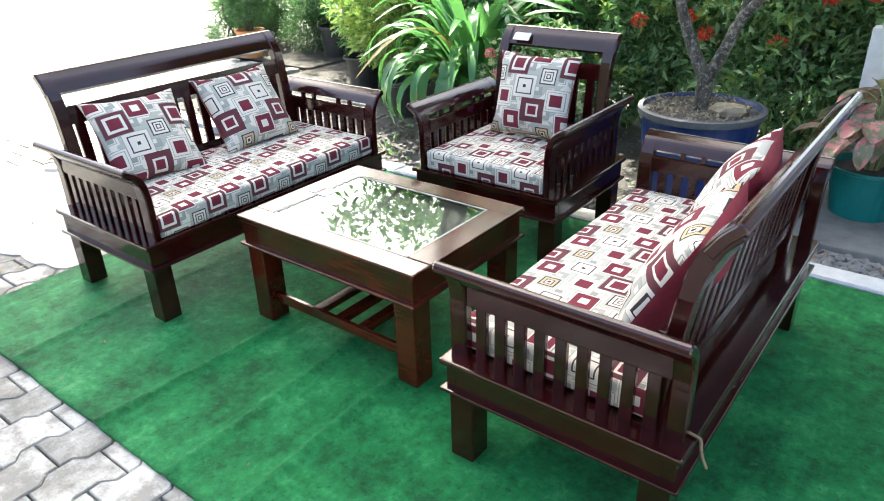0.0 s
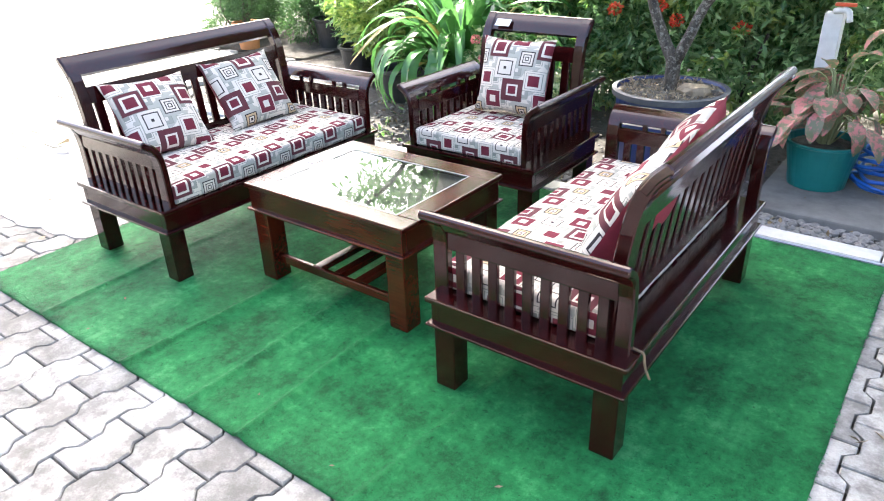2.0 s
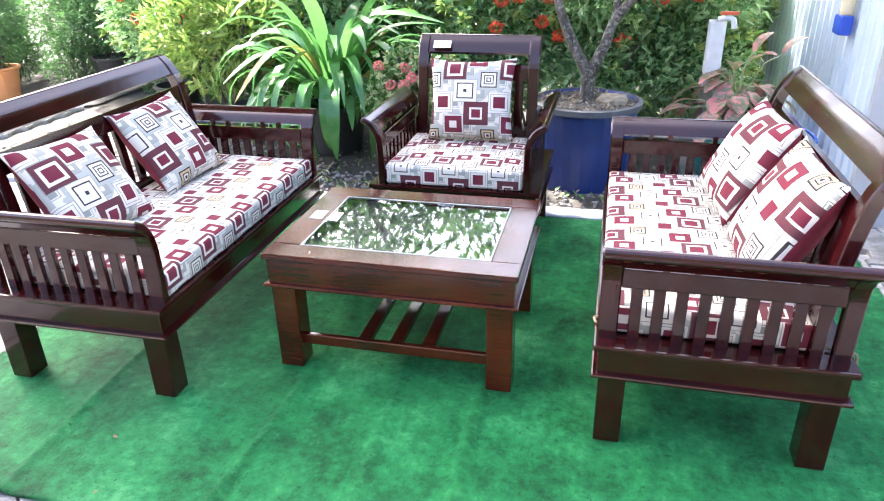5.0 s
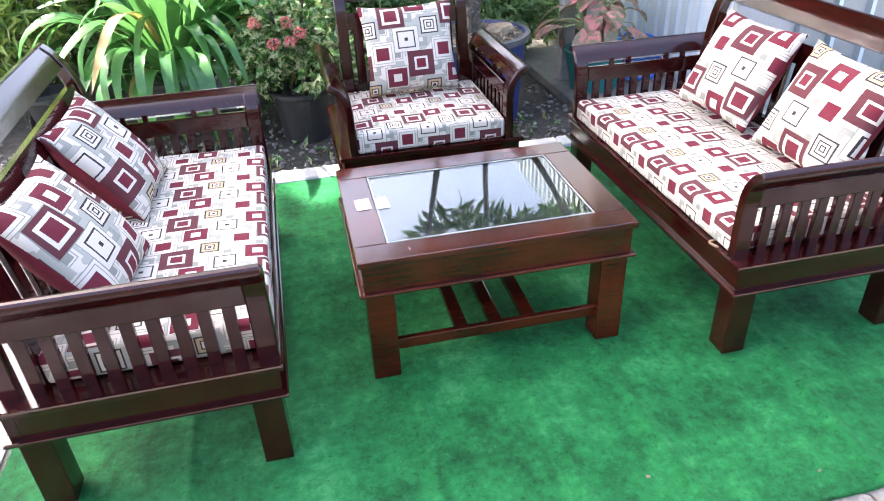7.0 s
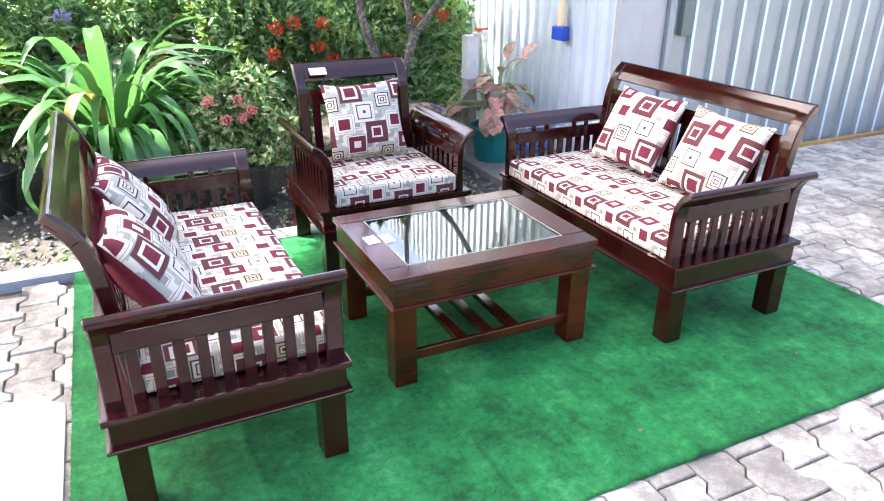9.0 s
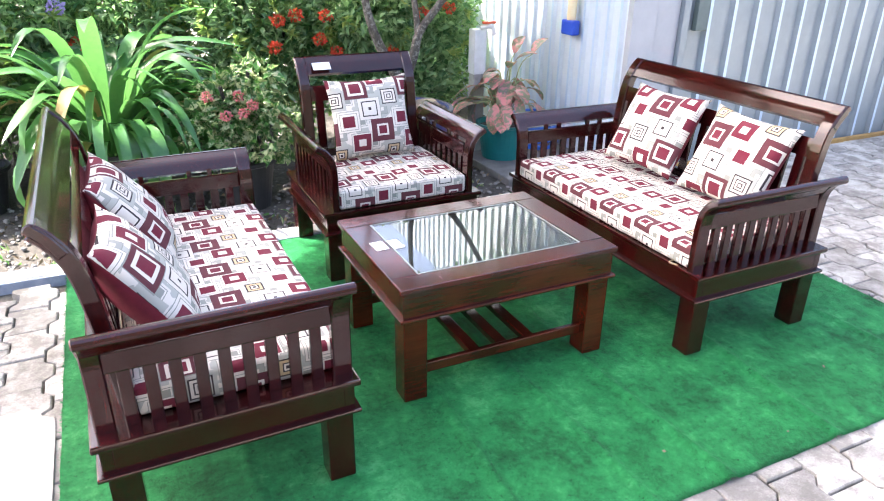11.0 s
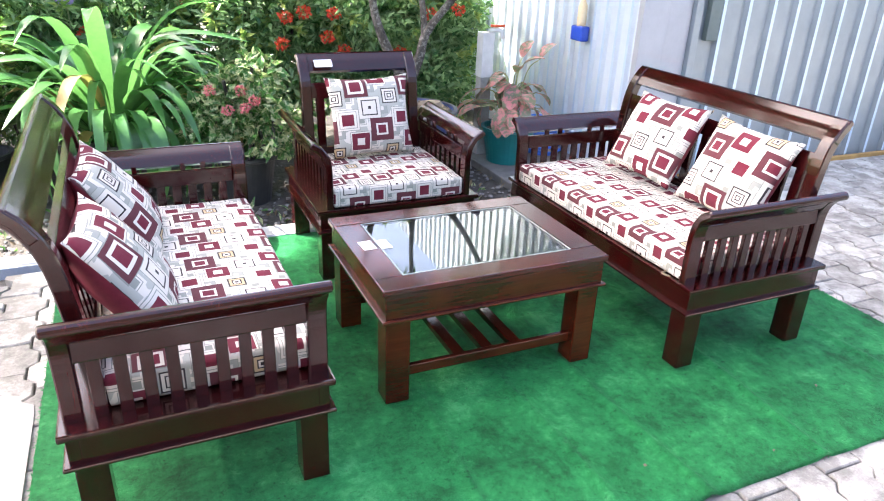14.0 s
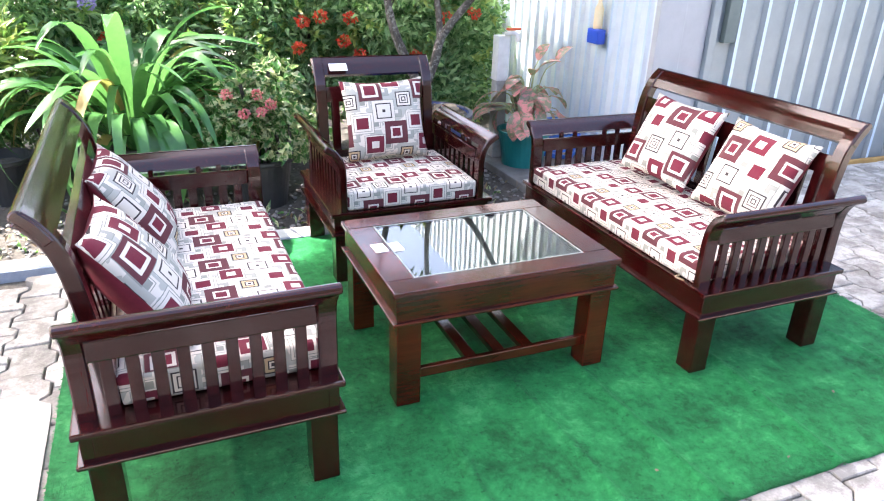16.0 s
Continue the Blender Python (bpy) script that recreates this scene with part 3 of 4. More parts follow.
def metric_uv(me, size, shift=(0.0, 0.0), flip=1):
    """A UV map in metres; the cloth runs on from the top over the edges."""
    uv = me.uv_layers.new(name="UVMap")
    sx, sy, sz = size
    for poly in me.polygons:
        n = poly.normal
        for li in poly.loop_indices:
            p = me.vertices[me.loops[li].vertex_index].co
            a, b = p.x, p.y
            if abs(n.z) < max(abs(n.x), abs(n.y)):
                if abs(n.y) >= abs(n.x):
                    b = math.copysign(sy / 2 + sz - p.z, n.y)
                else:
                    a = math.copysign(sx / 2 + sz - p.z, n.x)
            uv.data[li].uv = (1.2 * flip * a + shift[0], 1.2 * flip * b + shift[1])


def cushion_block(name, sx, sy, sz, puff, seed, material):
    """A soft slab with rounded edges and a slightly crowned, uneven top; it stands on z = 0."""
    bm = bmesh.new()
    bmesh.ops.create_cube(bm, size=1, matrix=Matrix.Diagonal((sx, sy, sz, 1)) @ Matrix.Translation((0, 0, 0.5)))
    bmesh.ops.bevel(bm, geom=bm.edges[:], offset=0.016, segments=3, affect="EDGES", profile=0.6)
    for k in np.linspace(-0.42, 0.42, 11):
        bmesh.ops.bisect_plane(bm, geom=bm.verts[:] + bm.edges[:] + bm.faces[:], plane_co=(k * sx, 0, 0), plane_no=(1, 0, 0))
    for k in np.linspace(-0.4, 0.4, 7):
        bmesh.ops.bisect_plane(bm, geom=bm.verts[:] + bm.edges[:] + bm.faces[:], plane_co=(0, k * sy, 0), plane_no=(0, 1, 0))
    for v in bm.verts:
        if v.co.z > sz * 0.6:
            ex, ey = 1 - (2 * v.co.x / sx) ** 4, 1 - (2 * v.co.y / sy) ** 4
            v.co.z += puff * max(ex, 0) * max(ey, 0) + 0.005 * noise.noise(Vector((v.co.x * 6, v.co.y * 6, seed)))
        v.co.y += 0.004 * noise.noise(Vector((v.co.x * 8, v.co.z * 5, seed + 4)))
    me = mesh_of(bm, material, True)
    metric_uv(me, (sx, sy, sz), (seed * 0.37, seed * 0.21), -1 if seed == 2.0 else 1)
    me.name = name
    return me


def seat_cushion(width, m, seed, label):
    sx = width - 0.158
    me = cushion_block("seat_cushion", sx, 0.560, 0.088, 0.012, seed, FABRIC)
    ob = new("seat_cushion", me)
    ob.matrix_basis = m @ pose(0, -0.050, 0.352)
    return tagged(ob, label, "cushion", "seat cushions")


seat_cushion(SIZE, SOFA_A, 1.0, "long cream seat cushion with printed maroon squares")
seat_cushion(SIZE, SOFA_B, 2.0, "long cream seat cushion with printed maroon squares")
seat_cushion(0.79, CHAIR, 3.0, "cream seat cushion printed with maroon squares on the armchair")


def pillow(m, seed, label, middle, flip, side=0.43, tall=0.40):
    """A scatter cushion: patterned front (+z of its own), maroon back."""
    n = 22
    bm = bmesh.new()
    grids = []
    for face in (1, -1):
        g = []
        for j in range(n + 1):
            row = []
            for i in range(n + 1):
                u, v = 2 * i / n - 1, 2 * j / n - 1
                pinch = 1 - 0.10 * (1 - abs(u) ** 2.2) * abs(v) ** 3
                pinch_v = 1 - 0.10 * (1 - abs(v) ** 2.2) * abs(u) ** 3
                x, y = u * side / 2 * pinch_v, v * tall / 2 * pinch
                h = max(0.0, (1 - abs(u) ** 2.6)) ** 0.62 * max(0.0, (1 - abs(v) ** 2.6)) ** 0.62
                z = face * (0.066 if face > 0 else 0.098) * h + 0.010 * h * noise.noise(Vector((u * 1.7, v * 1.7, seed + face)))
                row.append(bm.verts.new((x, y, z)))
            g.append(row)
        grids.append(g)
        for j in range(n):
            for i in range(n):
                q = (g[j][i], g[j][i + 1], g[j + 1][i + 1], g[j + 1][i])
                f = bm.faces.new(q if face > 0 else q[::-1])
                f.material_index = 0 if face > 0 else 1
    bmesh.ops.remove_doubles(bm, verts=bm.verts, dist=0.0008)
    me = mesh_of(bm, [FABRIC, MAROON_CLOTH], True)
    # lengths along the bulging cloth, so that the print keeps its size up to the seams
    steps = np.linspace(0, 1, 200)
    rise = 0.07 * (1 - steps ** 2.6) ** 0.62
    arc = np.concatenate([[0], np.cumsum(np.hypot(np.diff(steps) * side / 2, np.diff(rise)))])
    uv = me.uv_layers.new(name="UVMap")
    for loop in me.loops:
        p = me.vertices[loop.vertex_index].co
        a, b = (math.copysign(float(np.interp(abs(2 * q / side), steps, arc)), q) for q in (p.x, p.y * side / tall))
        uv.data[loop.index].uv = (flip * 0.96 * a + middle[0] * 0.00092, flip * 0.96 * b - middle[1] * 0.00092)
    ob = new("throw_pillow", me)
    me.name = "throw_pillow"
    ob.matrix_basis = m
    return tagged(ob, label, "pillow", "throw pillows")


def lean_pillow(m, x, y, z, lean, spin, turn, seed, label, middle, flip=1):
    """Stands in the seat's own frame: lean back by degrees, spun in its own plane, turned about the upright."""
    pillow(m @ pose(x, y, z) @ pose(0, 0, 0, 0, 0, turn) @ pose(0, 0, 0, 90 - lean, 0, 0) @ pose(0, 0, 0, 0, 0, spin), seed, label, middle, flip)


PL = "cream maroon-backed pillow printed with squares leaning on the sofa"
lean_pillow(SOFA_A, -0.316, 0.140, 0.608, 36, -3, -1.4, 4.0, PL, (387, 228))
lean_pillow(SOFA_A, 0.235, 0.145, 0.608, 36, 1, -3.5, 5.0, PL, (239, 328))
lean_pillow(SOFA_B, -0.168, 0.130, 0.655, 30, -1.4, 6.7, 6.0, PL, (406, 272), -1)
lean_pillow(SOFA_B, 0.305, 0.160, 0.636, 28, -3, 4, 7.0, PL, (260, 328), -1)
lean_pillow(CHAIR, 0.0, 0.113, 0.648, 18, 1, 0, 8.0, "cream pillow printed with maroon squares leaning on the armchair", (333, 320))


def cord(points, label):
    ob = part("cushion_tie", tube(smooth_path(points, 20), 0.004, 8), CORD, smooth=True)
    return tagged(ob, label, "cord")


cord([(-0.19, 1.70, 0.358), (-0.135, 1.69, 0.357), (-0.115, 1.69, 0.352), (-0.110, 1.69, 0.325), (-0.104, 1.692, 0.30), (-0.092, 1.695, 0.272)], "beige cushion tie hanging over the sofa edge")
cord([(-0.76, 1.76, 0.356), (-0.80, 1.755, 0.356), (-0.815, 1.75, 0.353), (-0.808, 1.715, 0.355)], "beige cushion tie caught under the seat cushion")

# ---- coffee table ----
def coffee_table():
    x0, x1, y0, y1, top = -1.912, -1.050, 1.777, 2.440, 0.450
    t = thing("coffee_table", pose(-1.481, 2.1085, 0), "brown varnished wooden coffee table with an inset glass top", "coffee table")
    W, D = (x1 - x0) / 2, (y1 - y0) / 2
    gx, gy = 0.330, 0.236
    part("top_rail", box(-W, W, -D, -gy, top - 0.022, top, 0.005), TABLE_WOOD, t)
    part("top_rail", box(-W, W, gy, D, top - 0.022, top, 0.005), TABLE_WOOD, t)
    part("top_rail", box(-W, -gx, -gy, gy, top - 0.022, top, 0.003), TABLE_WOOD, t)
    part("top_rail", box(gx, W, -gy, gy, top - 0.022, top, 0.003), TABLE_WOOD, t)
    part("glass_pane", box(-gx + 0.001, gx - 0.001, -gy + 0.001, gy - 0.001, top - 0.010, top - 0.003, 0.0), GLASS, t, "clear glass pane")
    part("base_board", box(-gx - 0.02, gx + 0.02, -gy - 0.02, gy + 0.02, top - 0.050, top - 0.030, 0.0), UNDER, t, "dark board under the glass")
    for a, b, c, d in ((-gx + 0.001, gx - 0.001, -gy + 0.001, -gy + 0.006), (-gx + 0.001, gx - 0.001, gy - 0.006, gy - 0.001), (-gx + 0.001, -gx + 0.006, -gy + 0.006, gy - 0.006), (gx - 0.006, gx - 0.001, -gy + 0.006, gy - 0.006)):
        part("glass_edge", box(a, b, c, d, top - 0.003, top - 0.0008, 0.0), EDGE, t, "pale bevelled glass edge")
    i = 0.012
    part("apron", box(-W + i, W - i, -D + i, -D + i + 0.026, 0.338, top - 0.022, 0.002), TABLE_WOOD, t)
    part("apron", box(-W + i, W - i, D - i - 0.026, D - i, 0.338, top - 0.022, 0.002), TABLE_WOOD, t)
    for sx in (-1, 1):
        a, b = sorted((sx * (W - i), sx * (W - i - 0.026)))
        part("apron", box(a, b, -D + i + 0.026, D - i - 0.026, 0.338, top - 0.022, 0.002), TABLE_WOOD, t)
    j = -0.002
    for sy in (-1, 1):
        a, b = sorted((sy * (D - j), sy * (D - 0.05)))
        part("lower_trim", box(-W + j, W - j, a, b, 0.327, 0.338, 0.004), TABLE_WOOD, t)
        a, b = sorted((sy * (D - 0.048), sy * (D - 0.068)))
        part("stretcher", box(-W + 0.09, W - 0.09, a, b, 0.082, 0.122, 0.004), TABLE_WOOD, t)
    for sx in (-1, 1):
        a, b = sorted((sx * (W - j), sx * (W - 0.05)))
        part("lower_trim", box(a, b, -D + 0.05, D - 0.05, 0.327, 0.338, 0.004), TABLE_WOOD, t)
        for sy in (-1, 1):
            cx, cy = sx * (W - 0.016 - 0.043), sy * (D - 0.016 - 0.043)
            part("leg", box(cx - 0.043, cx + 0.043, cy - 0.043, cy + 0.043, 0.003, 0.327, 0.005), TABLE_WOOD, t)
    for cx in (-0.115, 0.0, 0.115):
        part("shelf_slat", box(cx - 0.022, cx + 0.022, -D + 0.067, D - 0.067, 0.088, 0.114, 0.004), TABLE_WOOD, t)
    tag = thing("paper_tag", pose(-1.849, 2.135, top + 0.001, 0, 0, 2), "small blank white paper tag on the table frame", "paper tag")
    part("paper", box(-0.024, 0.024, -0.038, 0.038, 0, 0.0015, 0.0), PAPER, tag)
    tag = thing("paper_tag", pose(-1.787, 2.135, top - 0.0025, 0, 0, 2), "small white paper tag on the glass", "paper tag")
    part("paper", box(-0.022, 0.022, -0.038, 0.038, 0, 0.0015, 0.0), PAPER, tag)


coffee_table()
tag = thing("paper_tag", CHAIR @ pose(-0.185, 0.2985, 0.8795, 0, 0, 0) @ pose(0, 0, 0, 43, 0, 0), "white paper tag stuck on the armchair back", "paper tag")
part("paper", box(-0.045, 0.045, -0.022, 0.022, 0, 0.0015, 0.0), PAPER, tag)


# ---- pots and plants ----
def pot(name, m, radius, foot, height, material, label, soil=SOIL, rim=0.02, fill=0.05, wobble=0.0):
    t = thing(name, m, label, "flower pot")
    prof = [(0.001, 0.0), (foot, 0.0), (foot + 0.3 * (radius - foot), height * 0.35), (radius, height - rim * 1.5), (radius + rim, height - rim), (radius + rim, height),
            (radius - 0.004, height), (radius - 0.01, height - fill), (foot * 0.9, 0.03), (0.001, 0.03)]
    part("body", lathe(prof, 32, wobble), material, t, smooth=False)
    rng = np.random.default_rng(int(radius * 1000))
    bm = lathe([(radius * 0.97, height - fill * 1.2), (radius * 0.6, height - fill * 0.8), (0.001, height - fill * 0.7)], 24)
    for v in bm.verts:
        v.co.z += 0.012 * noise.noise(v.co * 14)
    part("soil", bm, soil, t)
    return t


def strap_plant(m, rng):
    """A clump of long arching strap leaves."""
    t = thing("strap_leaf_plant", m, "large clump of arching light green strap leaves in a pot", "plant")
    for k in range(135):
        ang = rng.uniform(0, 2 * math.pi)
        ln = rng.uniform(0.75, 1.3)
        rise = rng.uniform(0.15, 1.0)
        w = rng.uniform(0.05, 0.105)
        bm = bmesh.new()
        prev = None
        r, z, a = rng.uniform(0.01, 0.10), 0.0, radians(90 - 50 * (1 - rise) - rng.uniform(0, 14))
        bend = radians(rng.uniform(120, 185)) * (0.65 + 0.6 * (1 - rise))
        steps = 16
        twist, kink = rng.normal() * 0.35, rng.uniform(0.4, 0.75)
        for i in range(steps + 1):
            s = i / steps
            wid = w * (0.15 + 0.85 * math.sin(math.pi * max(0.0, (s - 0.12) / 0.88) ** 0.85) ** 0.8) * (1 - max(0.0, (s - 0.9) / 0.1) ** 2 * 0.9) if s > 0.12 else w * 0.15
            d = Vector((math.cos(ang), math.sin(ang), 0))
            side = Vector((-math.sin(ang), math.cos(ang), 0.0)) * math.cos(twist * s) + Vector((0, 0, 1)) * math.sin(twist * s)
            p = d * r + Vector((0, 0, z))
            fold = Vector((0, 0, wid * 0.12))
            row = [bm.verts.new(p - side * wid / 2 + fold), bm.verts.new(p), bm.verts.new(p + side * wid / 2 + fold)]
            if prev:
                bm.faces.new((prev[0], prev[1], row[1], row[0])), bm.faces.new((prev[1], prev[2], row[2], row[1]))
            prev = row
            r += math.cos(a) * ln / steps
            z += math.sin(a) * ln / steps
            a -= bend / steps * (0.25 + 1.9 * math.exp(-((s - kink) / 0.24) ** 2))
        part("leaf", bm, LEAF_STRAP if k % 15 else LEAF_DRY, t, "" if k % 15 else "yellowed strap leaf", smooth=True)
    return t


rng = np.random.default_rng(11)
pot("plant_pot", pose(-2.68, 4.42, -0.03), 0.21, 0.16, 0.34, BLACK_POT, "black plastic pot holding the strap-leaf plant")
strap_plant(pose(-2.68, 4.42, 0.26), rng)


def flower_head(at, r, material, rng):
    d = rng.normal(size=(80, 3))
    d /= np.linalg.norm(d, axis=1, keepdims=True)
    pl = np.array(at) + d * r * rng.uniform(0.5, 0.8, (80, 1)) * np.array([1, 1, 0.8])
    return leaf_cloud(pl, r * 0.45, r * 0.42, material, rng, 0.2, 0.1, "flower_head", d * 1.5)


def shrub(name, m, blobs, n, leaf, width, material, label, rng, heads=(), petal=PETAL_RED, head_r=0.05, stems=6, shell=0.45, category="shrub"):
    t = thing(name, m, label, category)
    lo = min(c[2] - r[2] for c, r in blobs)
    for k in range(stems):
        c, r = blobs[k % len(blobs)]
        foot = (c[0] * 0.5 + rng.uniform(-0.08, 0.08), c[1] * 0.5 + rng.uniform(-0.08, 0.08), 0.0)
        mid = (c[0] * 0.8 + rng.uniform(-0.1, 0.1), c[1] * 0.8 + rng.uniform(-0.1, 0.1), c[2] * 0.55)
        part("stem", tube(smooth_path([foot, mid, (c[0], c[1], c[2] + r[2] * 0.5)], 8), 0.011, 6), BARK, t)
    pl, d = blob_places(rng, n, blobs, shell)
    keep = pl[:, 2] > 0.03
    part("crown", leaf_cloud(pl[keep], leaf, width, material, rng, 0.45, 0.25, "crown", d[keep]), None, t)
    if material is LEAF_HEDGE:
        # rosettes of young, paler leaves at the tips
        tips, dt = blob_places(rng, 130, blobs, 0.97)
        tips, dt = np.repeat(tips, 11, 0), np.repeat(dt, 11, 0)
        part("young_leaves", leaf_cloud(tips, leaf, width * 0.9, LEAF_YELLOW, rng, 0.6, 0.2, "young_leaves", dt), None, t, "yellow-green young leaves")
    for h in heads:
        tagged(part("flower_head", flower_head(h, head_r, petal, rng), None, t, "orange-red flower head" if petal is PETAL_RED else ""), kind="stuff")
    return t


def heads_on(blobs, n, rng, front=(0, -1, 0.25)):
    """Flower places on the side of the crown that looks to the front."""
    out = []
    while len(out) < n:
        p, d = blob_places(rng, 1, blobs, 0.98)
        if d[0] @ np.array(front) > 0.35 and 0.45 < p[0][2] < 1.25:
            out.append(tuple(p[0] + d[0] * 0.04))
    return out


rng = np.random.default_rng(21)
HEDGE = [(-4.7, 5.6), (-3.9, 5.5), (-3.1, 5.45), (-2.3, 5.35), (-1.55, 5.2), (-0.85, 5.15), (-0.42, 5.35)]
BLOOMS = [(-1.60, 0.79), (-1.30, 0.83), (-1.18, 0.74), (-0.77, 0.72), (-1.25, 0.98), (-0.33, 1.0), (-1.57, 0.96), (-1.45, 0.99), (-0.55, 0.98)]
for hx, hy in HEDGE:
    blobs = [((rng.uniform(-0.3, 0.3), rng.uniform(-0.25, 0.25), z), (rng.uniform(0.36, 0.5), rng.uniform(0.34, 0.46), rng.uniform(0.28, 0.4))) for z in (0.32, 0.5, 0.72, 0.9, 1.1, 1.25, 0.6, 1.0)]
    blobs = [((min(c[0], 0.12 - hx - r[0]), c[1], c[2]), r) for c, r in blobs]
    shrub("ixora_shrub", pose(hx, hy, -0.02), blobs, 8200, 0.078, 0.032, LEAF_HEDGE, "dense dark green shrub with orange-red flower heads", rng, [(x - hx, 4.70 - hy, z + 0.02) for x, z in BLOOMS if hx == min((q for q, _ in HEDGE), key=lambda q: abs(x - q))] if hx > -2.0 else heads_on(blobs, 3, rng), PETAL_RED, 0.052)

blobs = [((0, 0, 0.46), (0.24, 0.22, 0.16)), ((0.16, -0.1, 0.34), (0.22, 0.2, 0.16)), ((-0.17, 0.0, 0.36), (0.2, 0.2, 0.18)), ((0.08, 0.05, 0.62), (0.16, 0.16, 0.12)), ((-0.1, -0.05, 0.56), (0.12, 0.12, 0.12))]
pot("plant_pot", pose(-1.98, 4.05, -0.03), 0.17, 0.13, 0.30, BLACK_POT, "black plastic pot holding a variegated shrub")
shrub("variegated_shrub", pose(-1.98, 4.05, 0.08), blobs, 1250, 0.072, 0.05, LEAF_VARI, "variegated green and cream shrub with small pink flowers", rng, heads_on(blobs, 5, rng), PETAL_PINK, 0.035)
blobs = [((0, 0, 0.6), (0.38, 0.3, 0.3)), ((0.3, 0, 0.8), (0.3, 0.28, 0.25)), ((-0.3, 0.05, 0.75), (0.3, 0.3, 0.26)), ((0, 0.1, 1.0), (0.3, 0.3, 0.2))]
shrub("croton_shrub", pose(-3.75, 4.75, -0.02), blobs, 2600, 0.11, 0.032, LEAF_YELLOW, "yellow-green shrub with narrow speckled leaves", rng)


for hx, hy, top in ((0.10, 6.0, 1.25), (0.08, 6.7, 1.4)):
    blobs = [((rng.uniform(-0.06, 0.06), rng.uniform(-0.2, 0.2), top * k), (0.24, 0.34, 0.26)) for k in (0.2, 0.4, 0.6, 0.8, 0.95)]
    shrub("ixora_shrub", pose(hx, hy, -0.02), blobs, 5000, 0.078, 0.032, LEAF_HEDGE, "dense dark green shrub close to the sheet wall", rng)


def potted_tree():
    m = pose(-0.955, 4.08, -0.03)
    pot("planter_drum", m, 0.305, 0.265, 0.50, BLUE_POT, "large blue painted drum planter with litter on its soil", rim=0.012, fill=0.012)
    part("rim", lathe([(0.300, 0.485), (0.325, 0.470), (0.328, 0.502), (0.302, 0.506), (0.300, 0.485)], 40), DRUM_RIM, bpy.data.objects["planter_drum"], "grey rim")
    g = np.random.default_rng(15)
    a, q = g.uniform(0, 6.28, 420), 0.28 * np.sqrt(g.uniform(0.02, 1, 420))
    chips = thing("wood_chips", m @ pose(0, 0, 0.494), "pale chips and dry leaves on the planter soil", "wood chips", kind="stuff")
    part("chips", leaf_cloud(np.stack([q * np.cos(a), q * np.sin(a), np.zeros(420)], 1), 0.034, 0.015, CHIP, g, 0.0, 0.05, "chips"), None, chips)
    bm = lathe([(0.001, 0.0), (0.055, 0.0), (0.062, 0.02), (0.050, 0.045), (0.001, 0.05)], 12)
    for v in bm.verts:
        v.co += 0.014 * noise.noise_vector(v.co * 30)
        v.co.x *= 1.5
    tagged(part("wood_chunk", bm, CHIP, at=m @ pose(0.15, -0.03, 0.490, 0, 0, 15)), "pale broken chunk of wood on the planter soil", "wood chunk")
    t = thing("frangipani_tree", m @ pose(0, 0, 0.475), "small grey-barked tree with forked limbs in a blue planter", "tree")
    part("trunk", tube(smooth_path([(-0.02, 0, -0.02), (0.0, 0.0, 0.08), (0.0, 0.0, 0.16), (0.0, 0.01, 0.22)], 10), 0.042, 12), BARK, t, smooth=True)
    limbs = [[(0.0, 0.0, 0.17), (-0.10, 0.02, 0.34), (-0.19, 0.03, 0.55), (-0.24, 0.03, 0.80), (-0.34, 0.0, 1.3)],
             [(0.01, 0.0, 0.17), (0.08, 0.0, 0.34), (0.13, 0.02, 0.48), (0.27, 0.0, 0.66), (0.42, -0.05, 0.86), (0.62, -0.1, 1.25)],
             [(0.12, 0.02, 0.44), (0.13, 0.08, 0.6), (0.10, 0.12, 0.9), (0.12, 0.15, 1.3)]]
    for k, l in enumerate(limbs):
        pts = smooth_path(l, 20)
        rad = list(np.linspace((0.036, 0.034, 0.022)[k], 0.016, len(pts)))
        part("limb", tube(pts, rad, 10), BARK, t, smooth=True)
    r2 = np.random.default_rng(8)
    blobs = [((r2.uniform(-0.5, 1.5), r2.uniform(-0.3, 1.0), r2.uniform(1.7, 2.6)), (0.45, 0.45, 0.28)) for _ in range(18)]
    pl, d = blob_places(r2, 8500, blobs, 0.3)
    part("crown", leaf_cloud(pl, 0.17, 0.05, LEAF_TREE, r2, 0.3, 0.3, "crown", d), None, t)


potted_tree()


